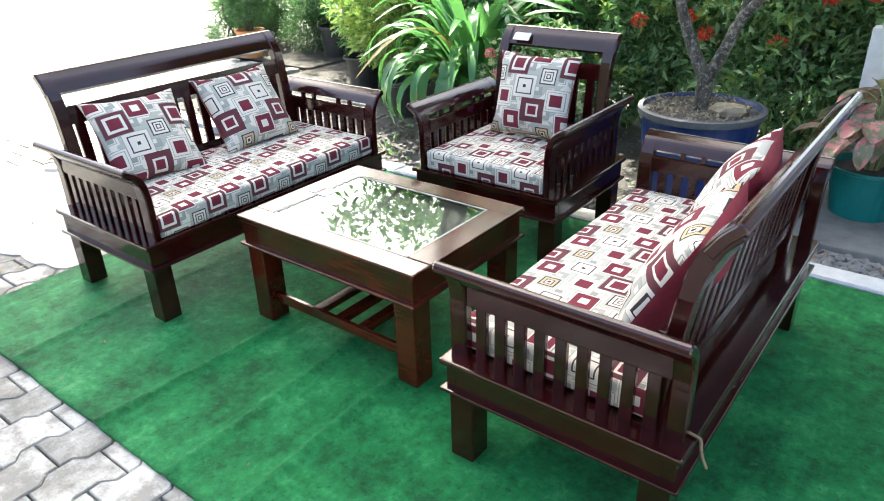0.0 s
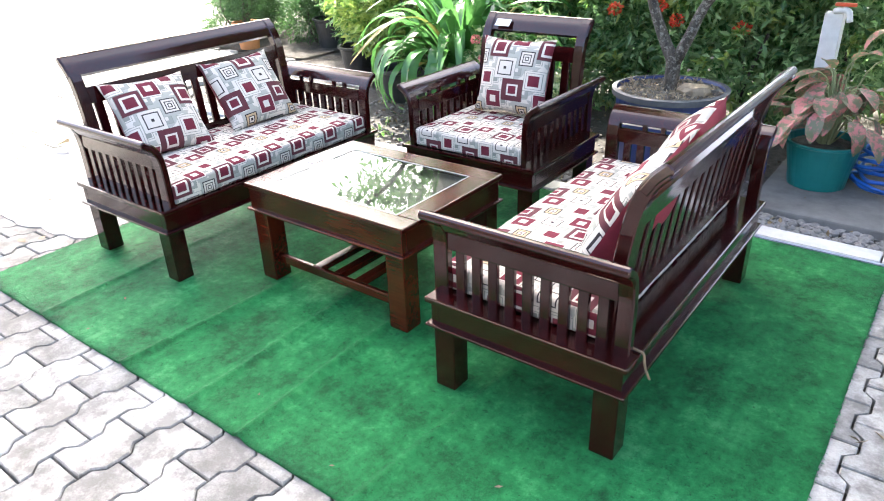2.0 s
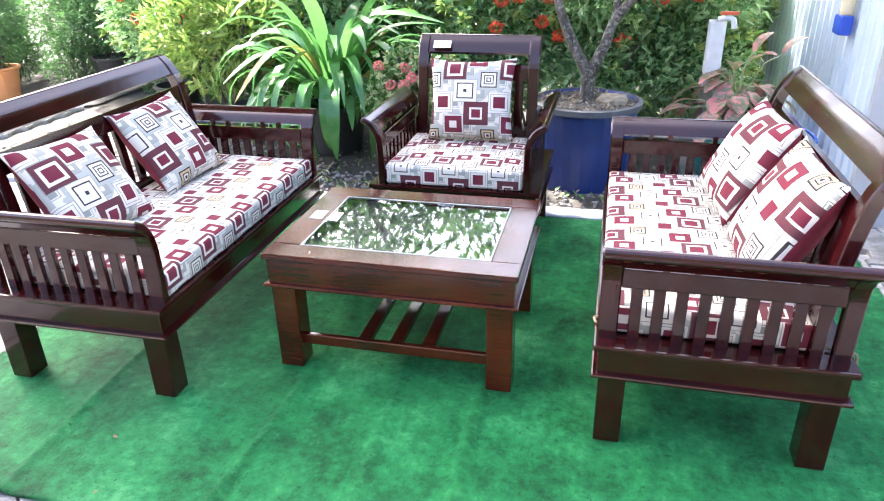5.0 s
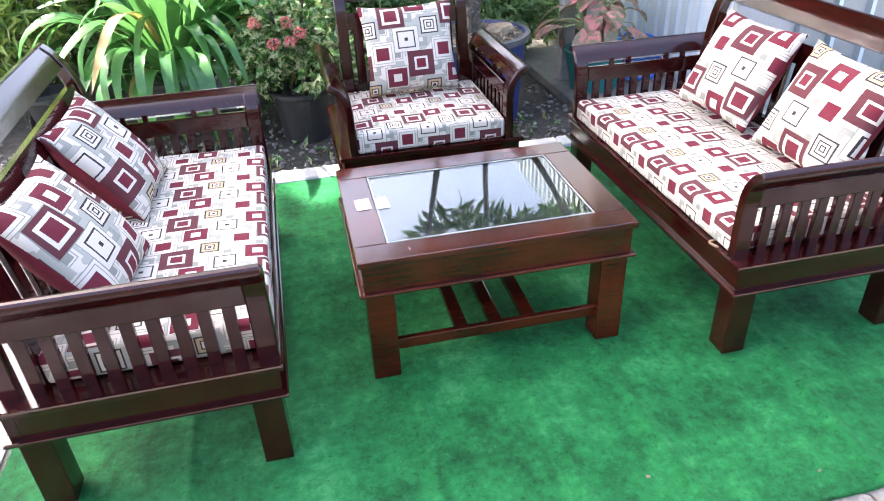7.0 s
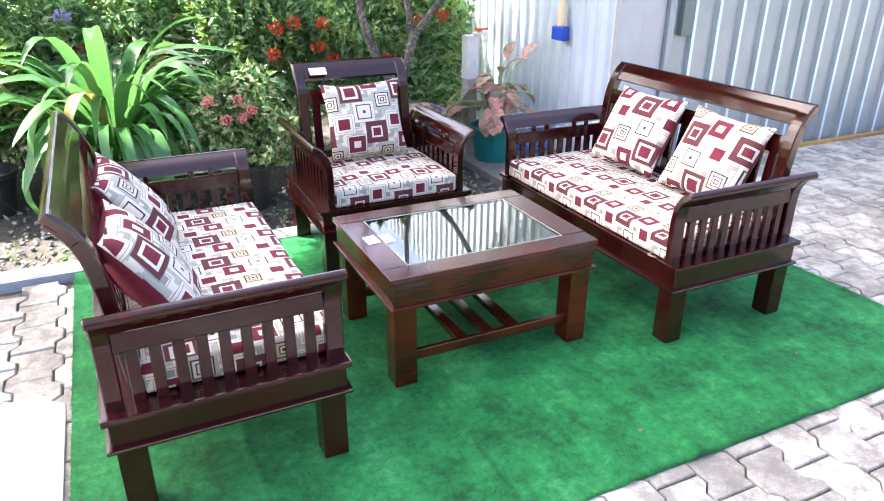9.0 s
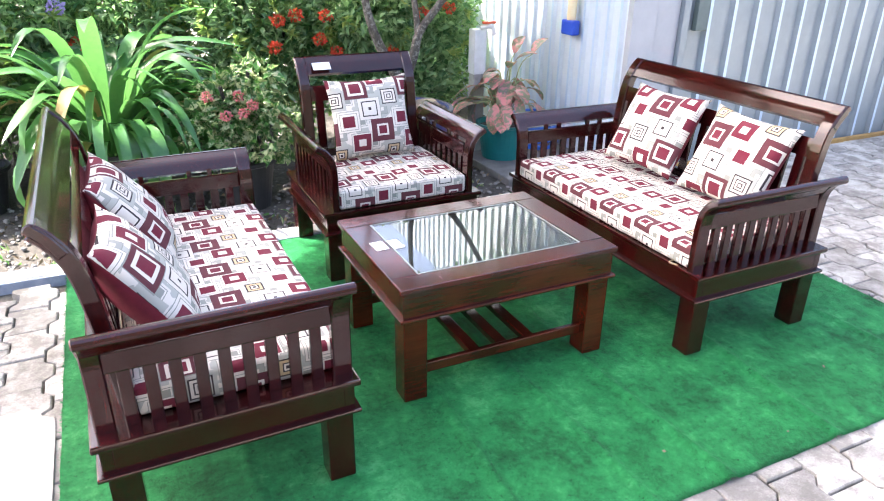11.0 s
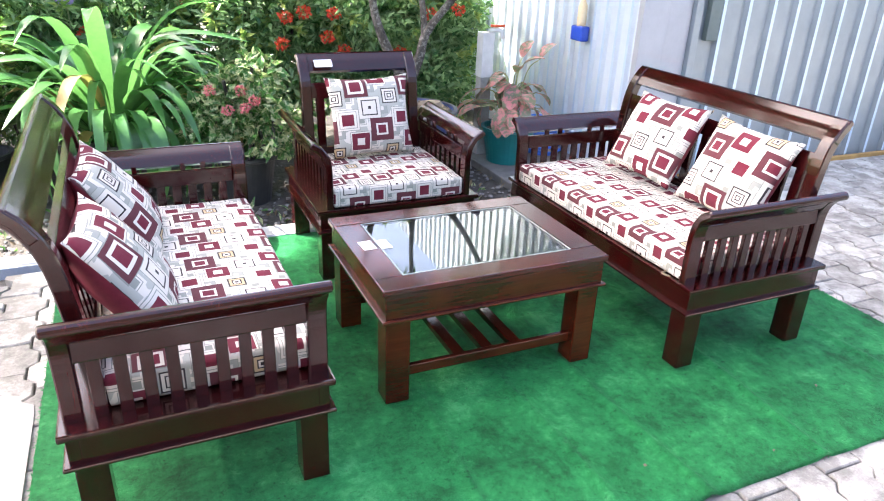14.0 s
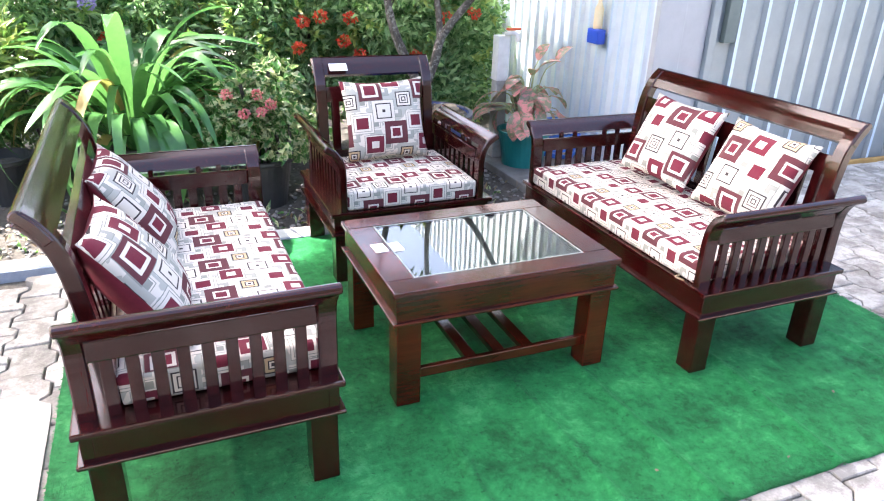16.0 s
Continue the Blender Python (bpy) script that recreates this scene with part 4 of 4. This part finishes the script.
def aglaonema():
    m = pose(-0.13, 4.20, 0.021)
    pot("teal_tub", m, 0.185, 0.145, 0.25, TEAL_POT, "teal plastic tub holding a pink-leaved plant", rim=0.012, fill=0.03)
    t = thing("pink_leaf_plant", m @ pose(0, 0, 0.22), "broad pink and green mottled leaves on pale stalks", "plant")
    r = np.random.default_rng(31)
    for k in range(58):
        ang = r.uniform(0, 2 * math.pi)
        reach = r.uniform(0.05, 0.27)
        h = 0.33 * (1 - (reach / 0.33) ** 2) + r.uniform(-0.08, 0.08) if k > 3 else r.uniform(0.36, 0.5)
        d = Vector((math.cos(ang), math.sin(ang), 0))
        tip = d * reach + Vector((0, 0, h))
        stalk = part("stalk", tube(smooth_path([d * 0.03, d * reach * 0.5 + Vector((0, 0, h * 0.7 + 0.05)), tip], 8), 0.004, 5), STALK, t)
        ln, w = r.uniform(0.12, 0.21), r.uniform(0.07, 0.115)
        a = radians(r.uniform(-75, 5)) if k > 3 else radians(r.uniform(40, 70))
        bm = bmesh.new()
        prev = None
        side = Vector((-d.y, d.x, 0))
        p = tip.copy()
        for i in range(8):
            s = i / 7
            wid = w * math.sin(math.pi * min(1, s * 0.92 + 0.06)) ** 0.8
            n = Vector((0, 0, 1)) * math.cos(a) - d * math.sin(a)
            row = [bm.verts.new(p - side * wid / 2 + n * wid * 0.15), bm.verts.new(p), bm.verts.new(p + side * wid / 2 + n * wid * 0.15)]
            if prev:
                bm.faces.new((prev[0], prev[1], row[1], row[0])), bm.faces.new((prev[1], prev[2], row[2], row[1]))
            prev = row
            p = p + (d * math.cos(a) + Vector((0, 0, 1)) * math.sin(a)) * ln / 7
            a -= 0.13
        part("leaf", bm, LEAF_PINK, t, smooth=True)


aglaonema()


def standpipe():
    t = thing("water_post", pose(-0.24, 4.42, 0.02), "whitewashed concrete post with a garden tap on top", "tap post")
    part("post", box(-0.042, 0.042, -0.042, 0.042, 0, 0.86, 0.006), POST_MAT, t)
    part("collar", box(-0.046, 0.046, -0.046, 0.046, 0.56, 0.865, 0.005), WHITE_PVC, t, "white plastic sleeve")
    tap = part("tap", tube(smooth_path([(0, -0.04, 0.875), (0.03, -0.06, 0.885), (0.07, -0.08, 0.88), (0.085, -0.085, 0.83)], 12), 0.016, 10), WHITE_PVC, t, "white plastic tap", True)
    part("tap_handle", box(0.0, 0.10, -0.085, -0.055, 0.905, 0.922, 0.004), RED_PLASTIC, tap, "orange-red tap handle")
    part("tap_stem", tube([(0.05, -0.07, 0.88), (0.05, -0.07, 0.91)], 0.009, 8), WHITE_PVC, tap)


standpipe()


def hose():
    pts, r = [], random.Random(3)
    for k in range(110):
        a = k * 0.42
        rad = 0.17 + 0.022 * math.sin(k * 0.31) + r.uniform(-0.012, 0.012)
        pts.append((0.195 + rad * math.cos(a), 4.33 + rad * 1.15 * math.sin(a), 0.034 + 0.0019 * k + 0.012 * math.sin(k * 0.9)))
    ob = part("garden_hose", tube(smooth_path(pts, 330), 0.0105, 8), HOSE, smooth=True)
    tagged(ob, "coiled bright blue garden hose beside the teal tub", "hose")


hose()


def bottle():
    t = thing("bottle_holder", pose(0.365, 4.17, 0), "cream plastic bottle in a blue holder hung on the sheet wall", "bottle")
    part("pouch", box(-0.035, 0.028, -0.07, 0.07, 0.85, 0.95, 0.012), BLUE_BAG, t, "blue holder")
    part("bottle", lathe([(0.03, 0.94), (0.032, 0.97), (0.032, 1.08), (0.014, 1.12), (0.014, 1.15), (0.001, 1.15)], 16), CREAM_PLASTIC, t, "cream bottle", True)


bottle()

# ---- more pots and shrubs at the far side ----
pot("plant_pot", pose(-3.42, 4.55, -0.03), 0.17, 0.13, 0.27, BLACK_POT, "black plastic pot with bare soil")
pot("plant_pot", pose(-4.3, 5.0, -0.03), 0.17, 0.13, 0.30, BLACK_POT, "black plastic pot in the flower bed")
pot("plant_pot", pose(-6.45, 5.42, -0.02), 0.15, 0.11, 0.30, CLAY, "orange clay flower pot under the shrubs")
pot("plant_pot", pose(-5.65, 6.0, -0.02), 0.20, 0.16, 0.32, BLACK_POT, "black plastic pot in the flower bed")
pot("plant_pot", pose(-4.75, 5.75, -0.02), 0.18, 0.15, 0.30, BLACK_POT, "black plastic pot in the flower bed")
rng = np.random.default_rng(41)
blobs = [((0.0, 0.0, 0.30), (0.26, 0.26, 0.2)), ((0.03, 0.0, 0.52), (0.30, 0.30, 0.24)), ((0.0, 0.03, 0.76), (0.24, 0.24, 0.22)), ((0, 0, 0.98), (0.14, 0.14, 0.16))]
shrub("potted_conifer", pose(-6.45, 5.42, 0.2), blobs, 4800, 0.07, 0.012, LEAF_FINE, "fine feathery conifer in an orange clay pot", rng)
lil = [(-3.6, 5.05, 1.02), (-3.4, 5.0, 0.95), (-2.85, 5.0, 1.05), (-3.75, 5.02, 0.9)]
ht = thing("lilac_flowers", pose(0, 0, 0), "pale lilac flower clusters in the hedge", "flowers")
for p in lil:
    part("stem", tube([(p[0], p[1] + 0.12, p[2] - 0.35), p], 0.004, 5), STALK, ht)
    tagged(part("flower_head", flower_head(p, 0.06, PETAL_LILAC, rng), None, ht), kind="stuff")
for x, y, h, w in ((-5.3, 6.6, 1.3, 0.5), (-5.9, 7.3, 1.5, 0.6), (-4.5, 6.5, 1.5, 0.6), (-7.0, 7.4, 1.5, 0.6), (-6.5, 6.5, 1.2, 0.45), (-7.1, 6.1, 1.0, 0.42), (-7.9, 6.9, 1.2, 0.5), (-5.95, 6.15, 1.05, 0.42), (-5.2, 6.05, 0.95, 0.38), (-7.0, 5.75, 0.8, 0.34)):
    blobs = [((rng.uniform(-0.15, 0.15), rng.uniform(-0.15, 0.15), h * k), (w * s, w * s, h * 0.22)) for k, s in ((0.22, 0.9), (0.42, 1.0), (0.6, 0.9), (0.78, 0.7), (0.95, 0.45))]
    shrub("round_shrub", pose(x, y, -0.02), blobs, 5200, 0.07, 0.016, LEAF_FINE, "rounded fine-leaved green shrub", rng)


def big_tree(m, blobs, n, leaf, label, trunk, name="shade_tree"):
    t = thing(name, m, label, "tree")
    r = np.random.default_rng(n)
    part("trunk", tube(smooth_path(trunk, 14), list(np.linspace(0.16, 0.08, 64))[: len(smooth_path(trunk, 14))], 12), BARK, t, smooth=True)
    top = Vector(trunk[-1])
    for c, rad in blobs[::2]:
        part("limb", tube(smooth_path([top - Vector((0, 0, 0.4)), (top + Vector(c)) / 2 + Vector((0, 0, 0.15)), c], 8), 0.04, 6), BARK, t)
    pl, d = blob_places(r, n, blobs, 0.15)
    part("crown", leaf_cloud(pl, leaf, leaf * 0.42, LEAF_TREE, r, 0.2, 0.3, "crown", d), None, t)


def crown_blobs(seed, n, sx, sy, z0, z1, size):
    r = np.random.default_rng(seed)
    return [((r.uniform(-sx, sx), r.uniform(-sy, sy), r.uniform(z0, z1)), (size * r.uniform(0.7, 1.2), size * r.uniform(0.7, 1.2), size * 0.6)) for _ in range(n)]


# out of view: crown clusters set towards the sun to shade carpet, slab and paving
big_tree(pose(-4.7, 7.0, -0.05), [((x - 0.85, y - 1.75, z + 2.5), r) for (x, y, z), r in crown_blobs(3, 85, 2.6, 1.65, 4.0, 5.4, 0.66)] + [((x + 0.2, y + 0.6, z + 2.5), r) for (x, y, z), r in crown_blobs(13, 12, 0.8, 0.55, 4.1, 4.8, 0.55)] + [((x - 1.2, y - 2.75, z + 2.5), r) for (x, y, z), r in crown_blobs(17, 24, 2.5, 0.75, 4.1, 5.0, 0.46)], 28000, 0.2, "broad unseen tree added to shade the carpet and paving", [(0, 0, 0), (0.05, 0.1, 1.8), (-0.1, -0.3, 3.8), (-0.4, -0.8, 6.2)])
big_tree(pose(-4.6, 9.2, -0.05), crown_blobs(5, 22, 2.2, 0.9, 1.8, 5.0, 0.75), 3600, 0.2, "leafy tree behind the hedge", [(0, 0, 0), (0.05, 0, 1.2), (0, 0.1, 2.0), (0.1, 0.1, 2.8)])
big_tree(pose(-6.9, 9.3, -0.05), crown_blobs(9, 20, 2.2, 1.0, 2.0, 5.2, 0.75), 3200, 0.2, "leafy tree behind the far shrubs", [(0, 0, 0), (0.05, 0, 1.2), (0, 0.1, 2.0), (0.1, 0.1, 2.8)])


# ---- stones and paving, last ----
def stones():
    bm = bmesh.new()
    r = random.Random(6)
    me = bpy.data.meshes.new("gravel")
    tmpl = bmesh.new()
    bmesh.ops.create_icosphere(tmpl, subdivisions=1, radius=1)
    tv = np.array([v.co for v in tmpl.verts])
    tf = np.array([[v.index for v in f.verts] for f in tmpl.faces])
    tmpl.free()
    V, F, k = [], [], 0
    g = np.random.default_rng(6)
    spots = [(g.uniform(-0.30, 0.42), g.uniform(3.51, 3.72), g.uniform(0.010, 0.028)) for _ in range(330)]
    spots += [(g.uniform(-5.2, -0.3), 3.51 + abs(g.normal()) * 0.55, g.uniform(0.006, 0.02)) for _ in range(1500)]
    for x, y, s in spots:
        if y > 6:
            continue
        v = tv * g.uniform(0.75, 1.25, tv.shape) * np.array([1, 0.85, 0.6]) * s
        a = g.uniform(0, 6.28)
        c, q = math.cos(a), math.sin(a)
        v = np.stack([v[:, 0] * c - v[:, 1] * q + x, v[:, 0] * q + v[:, 1] * c + y, v[:, 2] - 0.026 + s * 0.35], 1)
        V.append(v), F.append(tf + k)
        k += len(tv)
    bm.free()
    me.from_pydata(np.concatenate(V).tolist(), [], np.concatenate(F).tolist())
    me.materials.append(STONE)
    tagged(new("gravel", me), "grey gravel and pebbles on the soil", "gravel", kind="stuff")


stones()


def litter():
    g = np.random.default_rng(9)
    pl = np.stack([g.uniform(-5, 0.3, 420), 3.53 + np.abs(g.normal(size=420)) * 0.7, np.full(420, -0.012)], 1)
    me = leaf_cloud(pl, 0.05, 0.02, CORD, g, 0.0, 0.05, "leaf_litter")
    tagged(new("leaf_litter", me), "dry fallen leaves on the flower bed", "leaf litter", kind="stuff")
    pl = np.stack([g.uniform(-3.6, -0.5, 160), 3.55 + np.abs(g.normal(size=160)) * 0.25, np.full(160, -0.02)], 1)
    me = leaf_cloud(pl, 0.07, 0.022, LEAF_VARI, g, 1.0, 0.3, "weeds")
    tagged(new("weeds", me), "small green weeds by the kerb", "weeds", kind="stuff")


litter()


def scraps():
    g = np.random.default_rng(77)
    spots = [(-2.227, 1.317, 0.004), (-0.805, 1.132, 0.004), (-2.14, 1.115, 0.004), (-1.93, 2.62, 0.004), (-0.35, 1.35, 0.004), (-1.25, 1.22, 0.004),
             (-3.69, 1.70, 0.0), (-3.3, 1.35, -0.008), (-3.2, 1.45, -0.008), (0.44, 2.14, -0.006), (0.48, 2.16, -0.006), (0.41, 2.12, -0.006)]
    for i, p in enumerate(spots):
        me = leaf_cloud(np.array([p]) + g.normal(size=(1, 3)) * (0.004, 0.004, 0.0), 0.024 if i < 6 else 0.08, 0.012 if i < 6 else 0.035, CHIP if i % 3 else CORD, g, 0.0, 0.02, "dry_leaf")
        for v in me.vertices:
            v.co.z = p[2] + 0.25 * abs(v.co.z - p[2])
        tagged(new("dry_leaf", me), "small dry curled leaf lying on the ground", "leaf", "fallen leaves")
    me = leaf_cloud(np.array([(-1.753, 1.828, 0.451)]), 0.022, 0.014, PAPER, g, 0.0, 0.02, "petal")
    for v in me.vertices:
        v.co.z = 0.4515 + 0.2 * abs(v.co.z - 0.451)
    tagged(new("petal", me), "tiny pale fallen petal on the table frame", "petal")
    me = leaf_cloud(np.array([(-4.6, 2.2, 0.0)]), 0.26, 0.12, CHIP, g, 0.0, 0.1, "dry_leaf")
    for v in me.vertices:
        v.co.z = 0.02 + 0.3 * abs(v.co.z)
    tagged(new("dry_leaf", me), "large brown dry leaf on the sunlit paving", "leaf", "fallen leaves")


scraps()

PITCH_X, PITCH_Y, WAVE = 0.163, 0.222, 0.017


def wave(y):
    p = (y / PITCH_Y) % 1.0
    pts = ((0.0, -1), (0.18, -1), (0.32, 1), (0.68, 1), (0.82, -1), (1.0, -1))
    return WAVE * float(np.interp(p, [a for a, _ in pts], [b for _, b in pts]))


def paver_ring(phase):
    ys = [-0.5, -0.32, -0.18, 0.18, 0.32, 0.5]
    j = 0.0035
    side = []
    for q in ys:
        yy = q * PITCH_Y
        side.append((wave(yy + phase * PITCH_Y / 2), max(-PITCH_Y / 2 + j, min(PITCH_Y / 2 - j, yy))))
    return [(PITCH_X / 2 - j + w, y) for w, y in side] + [(-PITCH_X / 2 + j + w, y) for w, y in side[::-1]]


def paver_mesh(phase):
    ring = paver_ring(phase)
    n = len(ring)
    c = Vector((sum(p[0] for p in ring) / n, 0))
    v = [(x, y, -0.05) for x, y in ring] + [(x, y, -0.017) for x, y in ring] + [(x * 0.95 + c.x * 0.05, y * 0.965, -0.012) for x, y in ring]
    f = [(i, (i + 1) % n, n + (i + 1) % n, n + i) for i in range(n)] + [(n + i, n + (i + 1) % n, 2 * n + (i + 1) % n, 2 * n + i) for i in range(n)] + [tuple(range(2 * n, 3 * n))]
    return v, f


def paving():
    pav = thing("pavement", pose(0, 0, 0), "grey interlocking concrete pavers with dirty joints", "paving", kind="structure")
    shapes, metas = [paver_mesh(0), paver_mesh(1)], []
    for v, f in shapes:
        me = bpy.data.meshes.new("paver")
        me.from_pydata(v, [], f)
        me.materials.append(PAVER)
        metas.append(me)
    r = random.Random(2)
    V, F, k = [], [], 0
    arr = [np.array(v) for v, _ in shapes]
    for i in range(-62, 50):
        ph = i % 2
        x = i * PITCH_X
        for j in range(-16, 60):
            y = (j + 0.5 * ph) * PITCH_Y
            if y + 0.11 > 3.37 and BED_X0 - 0.05 < x < 0.46 or (x > 0.3 and y > 3.62) or (-2.85 < x < 0.2 and 1.2 < y < 3.5):
                continue
            if y > 3.6 and x > -5.2 or y > 12 or (y > 5.2 and x > -7.6):
                continue
            z, tx, ty = r.uniform(-0.0035, 0.0025), r.uniform(-0.8, 0.8), r.uniform(-0.8, 0.8)
            near = (-3.1 < x < 0.95 and 0.35 < y < 1.25) or (0.2 < x < 1.1 and 1.0 < y < 3.4) or (-3.75 < x < -2.8 and 1.0 < y < 3.3)
            if near:
                ob = new("paver", metas[ph])
                ob.parent = pav
                ob.matrix_basis = pose(x, y, z, tx, ty, 0)
            else:
                v = arr[ph] + (x, y, z)
                V.append(v), F.extend([tuple(a + k for a in face) for face in shapes[ph][1]])
                k += len(v)
    me = bpy.data.meshes.new("far_pavers")
    me.from_pydata(np.concatenate(V).tolist(), [], F)
    me.materials.append(PAVER)
    ob = new("far_pavers", me)
    ob.parent = pav
    tagged(ob, kind="stuff")


paving()
